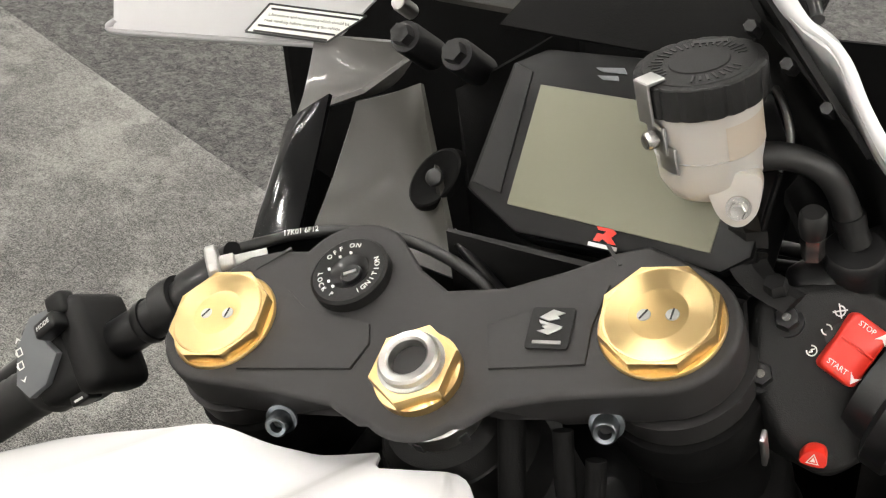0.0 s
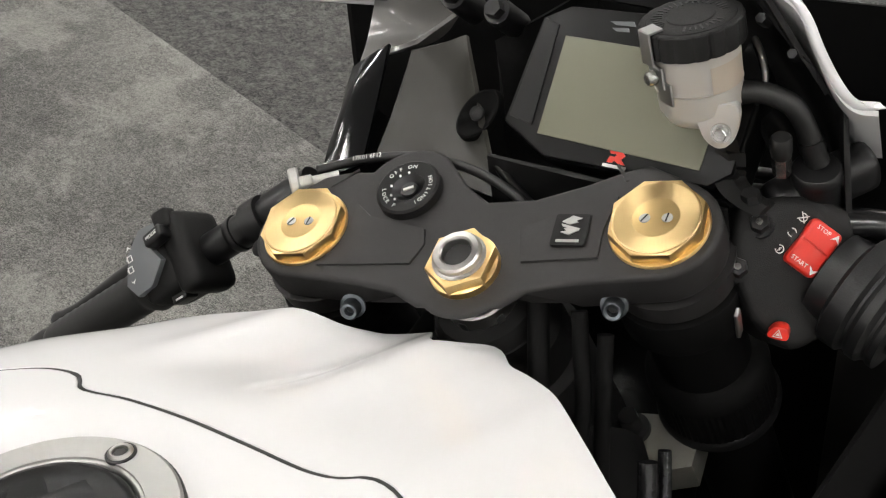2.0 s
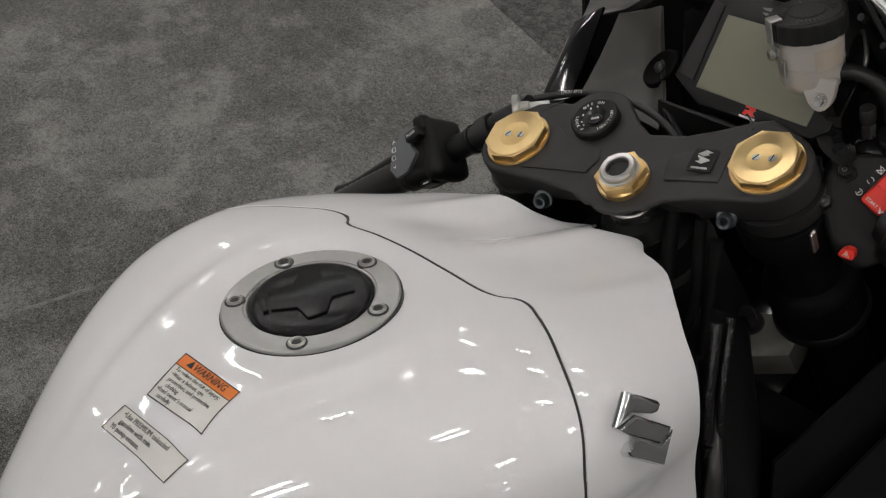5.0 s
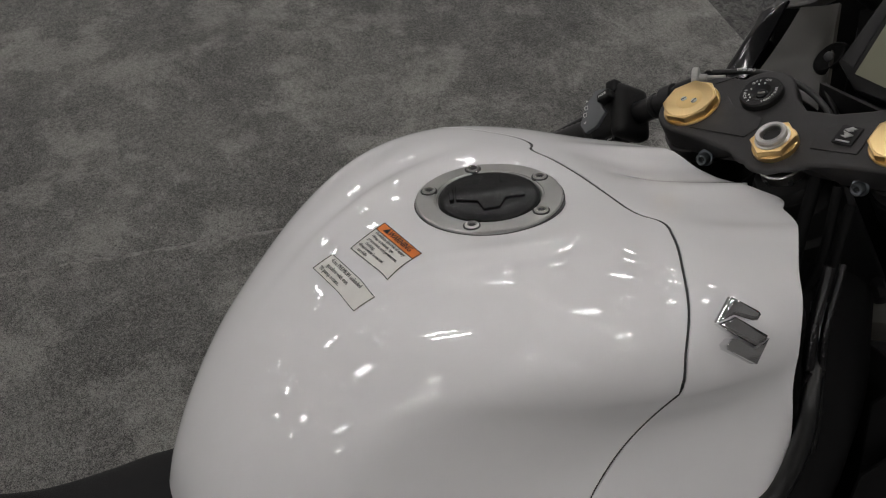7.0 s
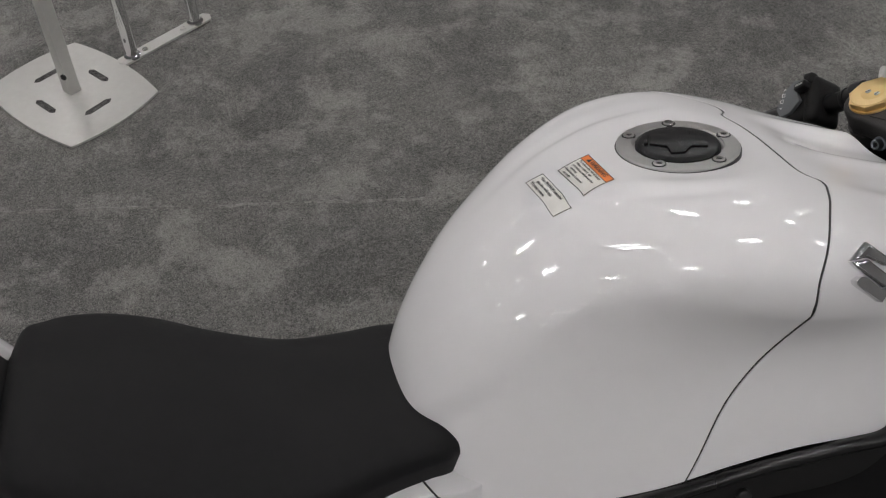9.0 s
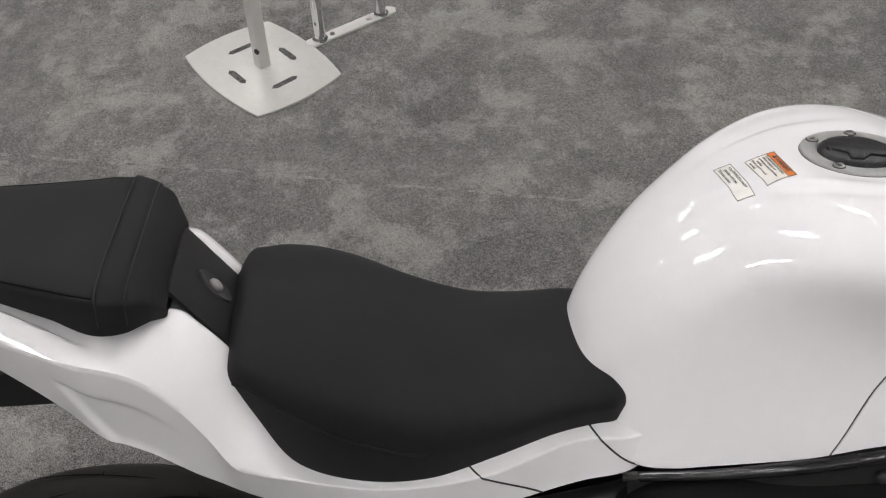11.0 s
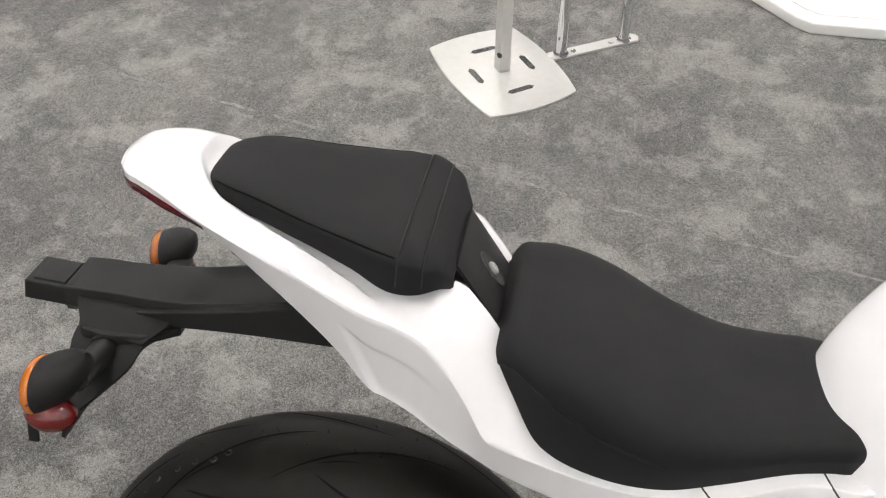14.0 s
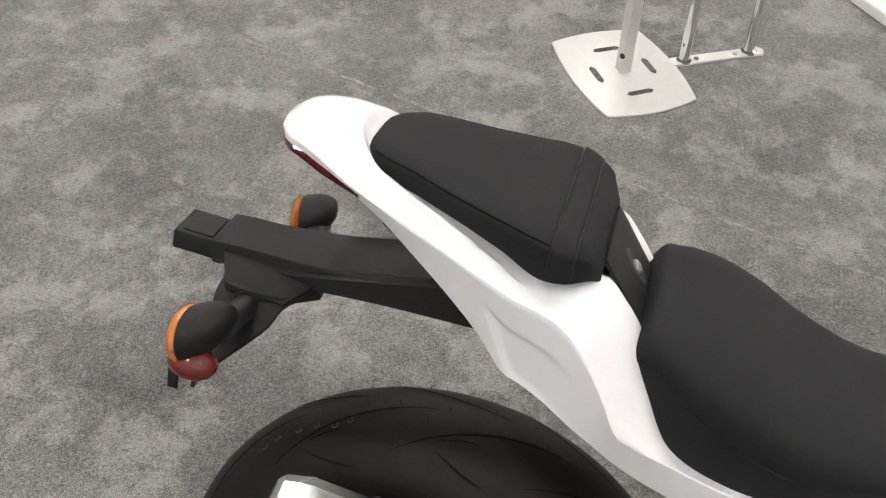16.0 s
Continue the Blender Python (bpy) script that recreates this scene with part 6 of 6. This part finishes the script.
    # the right mirror's foot and stem, beyond the rim
    mirror = part("mirror_stem", box(0.050, 0.030, 0.016, pose(0.196, 0.170, 0.062, -20, 12, 10), 0.006), PLASTIC, bike, "black mirror foot outside the fairing")
    part("mirror_foot", box(0.040, 0.030, 0.020, pose(0.190, 0.178, 0.080, -20, 12, 10), 0.004), PLASTIC, mirror)
    part("mirror_lamp", lathe([(0, 0.004), (0.012, 0.003), (0.016, 0.0), (0.016, -0.004)], 20, frame_at((0.192, 0.158, 0.050), (0.2, -0.8, 0.5), (1, 0, 0)) @ Matrix.Diagonal((1.4, 0.5, 1, 1))), CHROME, mirror, "bright lens edge")
    # right side: white fairing rim, brackets
    inner_rim = [(0.090, 0.118, 0.150), (0.108, 0.122, 0.118), (0.1275, 0.122, 0.1055), (0.1375, 0.122, 0.0853), (0.1475, 0.124, 0.0635), (0.1545, 0.128, 0.0530), (0.1630, 0.134, 0.0500)]
    outer_rim = [(0.106, 0.116, 0.152), (0.1225, 0.119, 0.1205), (0.1382, 0.119, 0.1060), (0.1482, 0.119, 0.0860), (0.1590, 0.120, 0.0680), (0.1660, 0.125, 0.0590), (0.1740, 0.131, 0.0560)]
    part("fairing_rim", thick(grid(lambda u, v: curve_at(inner_rim, u).lerp(curve_at(outer_rim, u), v * (0.78 + 0.4 * max(0.0, u - 0.55))) + Vector((0, -0.0035, 0.002)) * math.sin(math.pi * v), 40, 8), 0.004), WHITE, bike, "white rim of the upper fairing")
    part("fairing_outer", thick(grid(lambda u, v: curve_at(inner_rim, u).lerp(curve_at(outer_rim, u), 0.5) + Vector((-0.012 * v, 0.05 * v, -0.050 * v)), 24, 6), 0.003), WHITE, bike, "white upper fairing")
    part("fairing_bracket", patch([(0.100, 0.126, 0.112), (0.078, 0.122, 0.150), (0.090, 0.119, 0.150), (0.146, 0.126, 0.062)], (0, 0.01, -0.01)), PLASTIC, bike, "black inner bracket")
    part("right_inner_panel", patch([(0.085, 0.128, 0.085), (0.100, 0.128, 0.115), (0.153, 0.134, 0.050), (0.175, 0.11, -0.08)], (0, 0.04, -0.02)), PLASTIC, bike, "black inner fairing panel")
    for p in ((0.098, 0.120, 0.112), (0.113, 0.120, 0.098), (0.128, 0.124, 0.080)):
        part("stay_bolt", lathe([(0, 0.004), (0.0026, 0.004), (0.0030, 0.003), (0.0030, -0.01)], 6, frame_at(p, (0.1, -0.8, 0.5), (1, 0, 0))), SATIN, bike, sharp=20)


fairing()


# ---- frame, fairing flanks and hoses below the yoke ----
def underside():
    for s in (-1, 1):
        part("frame_spar", tube([(s * 0.045, 0.02, -0.14), (s * 0.115, -0.06, -0.19), (s * 0.150, -0.15, -0.268), (s * 0.152, -0.30, -0.275), (s * 0.125, -0.46, -0.29), (s * 0.11, -0.52, -0.42)], [0.045, 0.048, 0.042, 0.038, 0.036, 0.045], 16, 50, 1.0), SHADE, bike, "black aluminium frame spar")
        part("spar_trim", tube([(s * 0.128, -0.055, -0.075), (s * 0.160, -0.086, -0.115), (s * 0.170, -0.102, -0.160), (s * 0.170, -0.128, -0.203), (s * 0.171, -0.17, -0.206), (s * 0.171, -0.25, -0.2085), (s * 0.167, -0.34, -0.2205), (s * 0.148, -0.425, -0.238), (s * 0.122, -0.505, -0.254)], [0.006, 0.007, 0.008, 0.008, 0.007, 0.007, 0.007, 0.006, 0.005], 10, 60, 1.0), GLOSS, bike, "glossy black trim along the spar")
        panel = part("spar_panel", thick(grid(lambda u, v: Vector((s * (spline([(-0.51, 0.114), (-0.44, 0.138), (-0.36, 0.160), (-0.28, 0.168), (-0.14, 0.171)], -0.13 - 0.37 * u) + 0.012 * v), -0.13 - 0.37 * u, spline([(-0.51, -0.256), (-0.42, -0.240), (-0.34, -0.222), (-0.28, -0.211), (-0.22, -0.206), (-0.13, -0.202)], -0.13 - 0.37 * u) - 0.085 * v)), 24, 6), 0.004), PLASTIC, bike, "black plastic panel below the tank")
        part("panel_bolt", lathe([(0, 0.0030), (0.0045, 0.0034), (0.0062, 0.0020), (0.0066, -0.003)], 20, frame_at((s * 0.176, -0.268, -0.232), (s * 0.92, 0, 0.2), (0, 1, 0))), SATIN, panel)
        part("side_fairing", patch([(s * 0.190, -0.06, -0.20), (s * 0.235, 0.30, -0.06), (s * 0.250, 0.30, -0.70), (s * 0.215, -0.30, -0.70)], (s * 0.03, 0, 0), 14), SHADE, bike, "black side fairing")
    # wrapped wiring that runs down beside the cover, and a bright bracket behind it
    loom = [(0.142, -0.060, -0.034), (0.152, -0.082, -0.079), (0.159, -0.090, -0.122), (0.160, -0.092, -0.160), (0.158, -0.100, -0.215)]
    part("wiring_loom", tube(loom, [0.0045, 0.0050, 0.0046, 0.0050, 0.0044], 10, 60), WRAP, bike, "glossy black taped wiring")
    part("wiring_loom", tube([(x + 0.003, y + 0.010, z) for x, y, z in loom], [0.0030, 0.0036, 0.0032, 0.0036, 0.0030], 10, 60), WRAP, bike, "glossy black taped wiring")
    # inner fairing beside the right fork leg, with the grey scoop ahead of it
    part("inner_duct", patch([(0.165, -0.03, -0.16), (0.205, 0.16, -0.07), (0.215, 0.16, -0.45), (0.175, -0.06, -0.40)], (0.01, 0, 0)), SHADE, bike, "black inner fairing beside the fork")
    part("air_scoop", patch([(0.132, 0.220, -0.10), (0.215, 0.190, -0.055), (0.205, 0.150, -0.45), (0.095, 0.270, -0.45)], (0, 0.012, 0)), INNERGREY, bike, "dark grey air scoop behind the fork")
    for pts, r in (([(0.035, 0.02, -0.03), (0.050, -0.010, -0.080), (0.064, -0.030, -0.130), (0.090, -0.05, -0.19)], 0.006), ([(0.060, 0.02, -0.03), (0.072, -0.004, -0.085), (0.066, -0.024, -0.130), (0.080, -0.050, -0.20)], 0.0045),
                   ([(0.075, 0.02, -0.04), (0.084, -0.006, -0.10), (0.098, -0.035, -0.17), (0.12, -0.06, -0.24)], 0.0045), ([(-0.03, 0.03, -0.05), (-0.05, -0.01, -0.09), (-0.055, -0.04, -0.15)], 0.006)):
        part("wiring_hose", tube(pts, r, 10, 24), SHADE, bike, "black hose beside the headstock")
    part("hose_ferrule", lathe([(0, 0.006), (0.006, 0.006), (0.0065, 0.0), (0.006, -0.006), (0, -0.006)], 14, frame_at((0.0655, -0.0295, -0.128), (0.2, -0.5, -0.8), (1, 0, 0))), STEEL, bike)
    part("side_lamp_tab", box(0.0022, 0.006, 0.019, pose(0.136, 0.045, -0.029, 20, 0, 10), 0.001), BRUSHED, bike)
    part("airbox", box(0.20, 0.16, 0.10, pose(0, -0.10, -0.16, 10), 0.03), SHADE, bike, "black airbox under the cover")
    part("radiator", box(0.36, 0.05, 0.40, pose(0, 0.075, -0.46, -10), 0.01), SHADE, bike, "black radiator")
    part("front_cowl", thick(grid(lambda u, v: Vector((0.235 * math.sin(math.pi * (v - 0.5)), 0.20 + 0.22 * math.cos(math.pi * (v - 0.5)) - 0.06 * u, 0.09 - 0.82 * u - 0.10 * math.cos(math.pi * (v - 0.5)) * (1 - u))), 12, 24), 0.004), SHADE, bike, "black inside of the front cowl")
    part("front_mudguard", thick(grid(lambda u, v: Vector((-0.10 + 0.07 * (2 * v - 1), 0.36 + 0.33 * math.cos(radians(35 + 125 * u)), -0.645 + 0.33 * math.sin(radians(35 + 125 * u)) - 0.03 * (2 * v - 1) ** 2)), 20, 10), 0.003), GLOSS, bike, "black front mudguard")
    # front wheel
    W = frame_at((-0.10, 0.36, -0.645), (0.96, 0.29, 0), (0, 0, 1))
    part("front_tyre", lathe([(0.20, -0.058), (0.235, -0.062), (0.275, -0.052), (0.297, -0.025), (0.302, 0.0), (0.297, 0.025), (0.275, 0.052), (0.235, 0.062), (0.20, 0.058)], 72, W), RUBBER, bike, "black front tyre")
    part("front_rim", lathe([(0.20, -0.05), (0.19, 0.0), (0.20, 0.05), (0.215, 0.05), (0.215, -0.05), (0.20, -0.05)], 48, W), SATIN, bike)
    part("side_stand", tube([(-0.15, -0.42, -0.62), (-0.25, -0.36, -0.86), (-0.275, -0.35, -0.885)], [0.012, 0.011, 0.014], 10, 16), SATIN, bike, "black side stand")


underside()
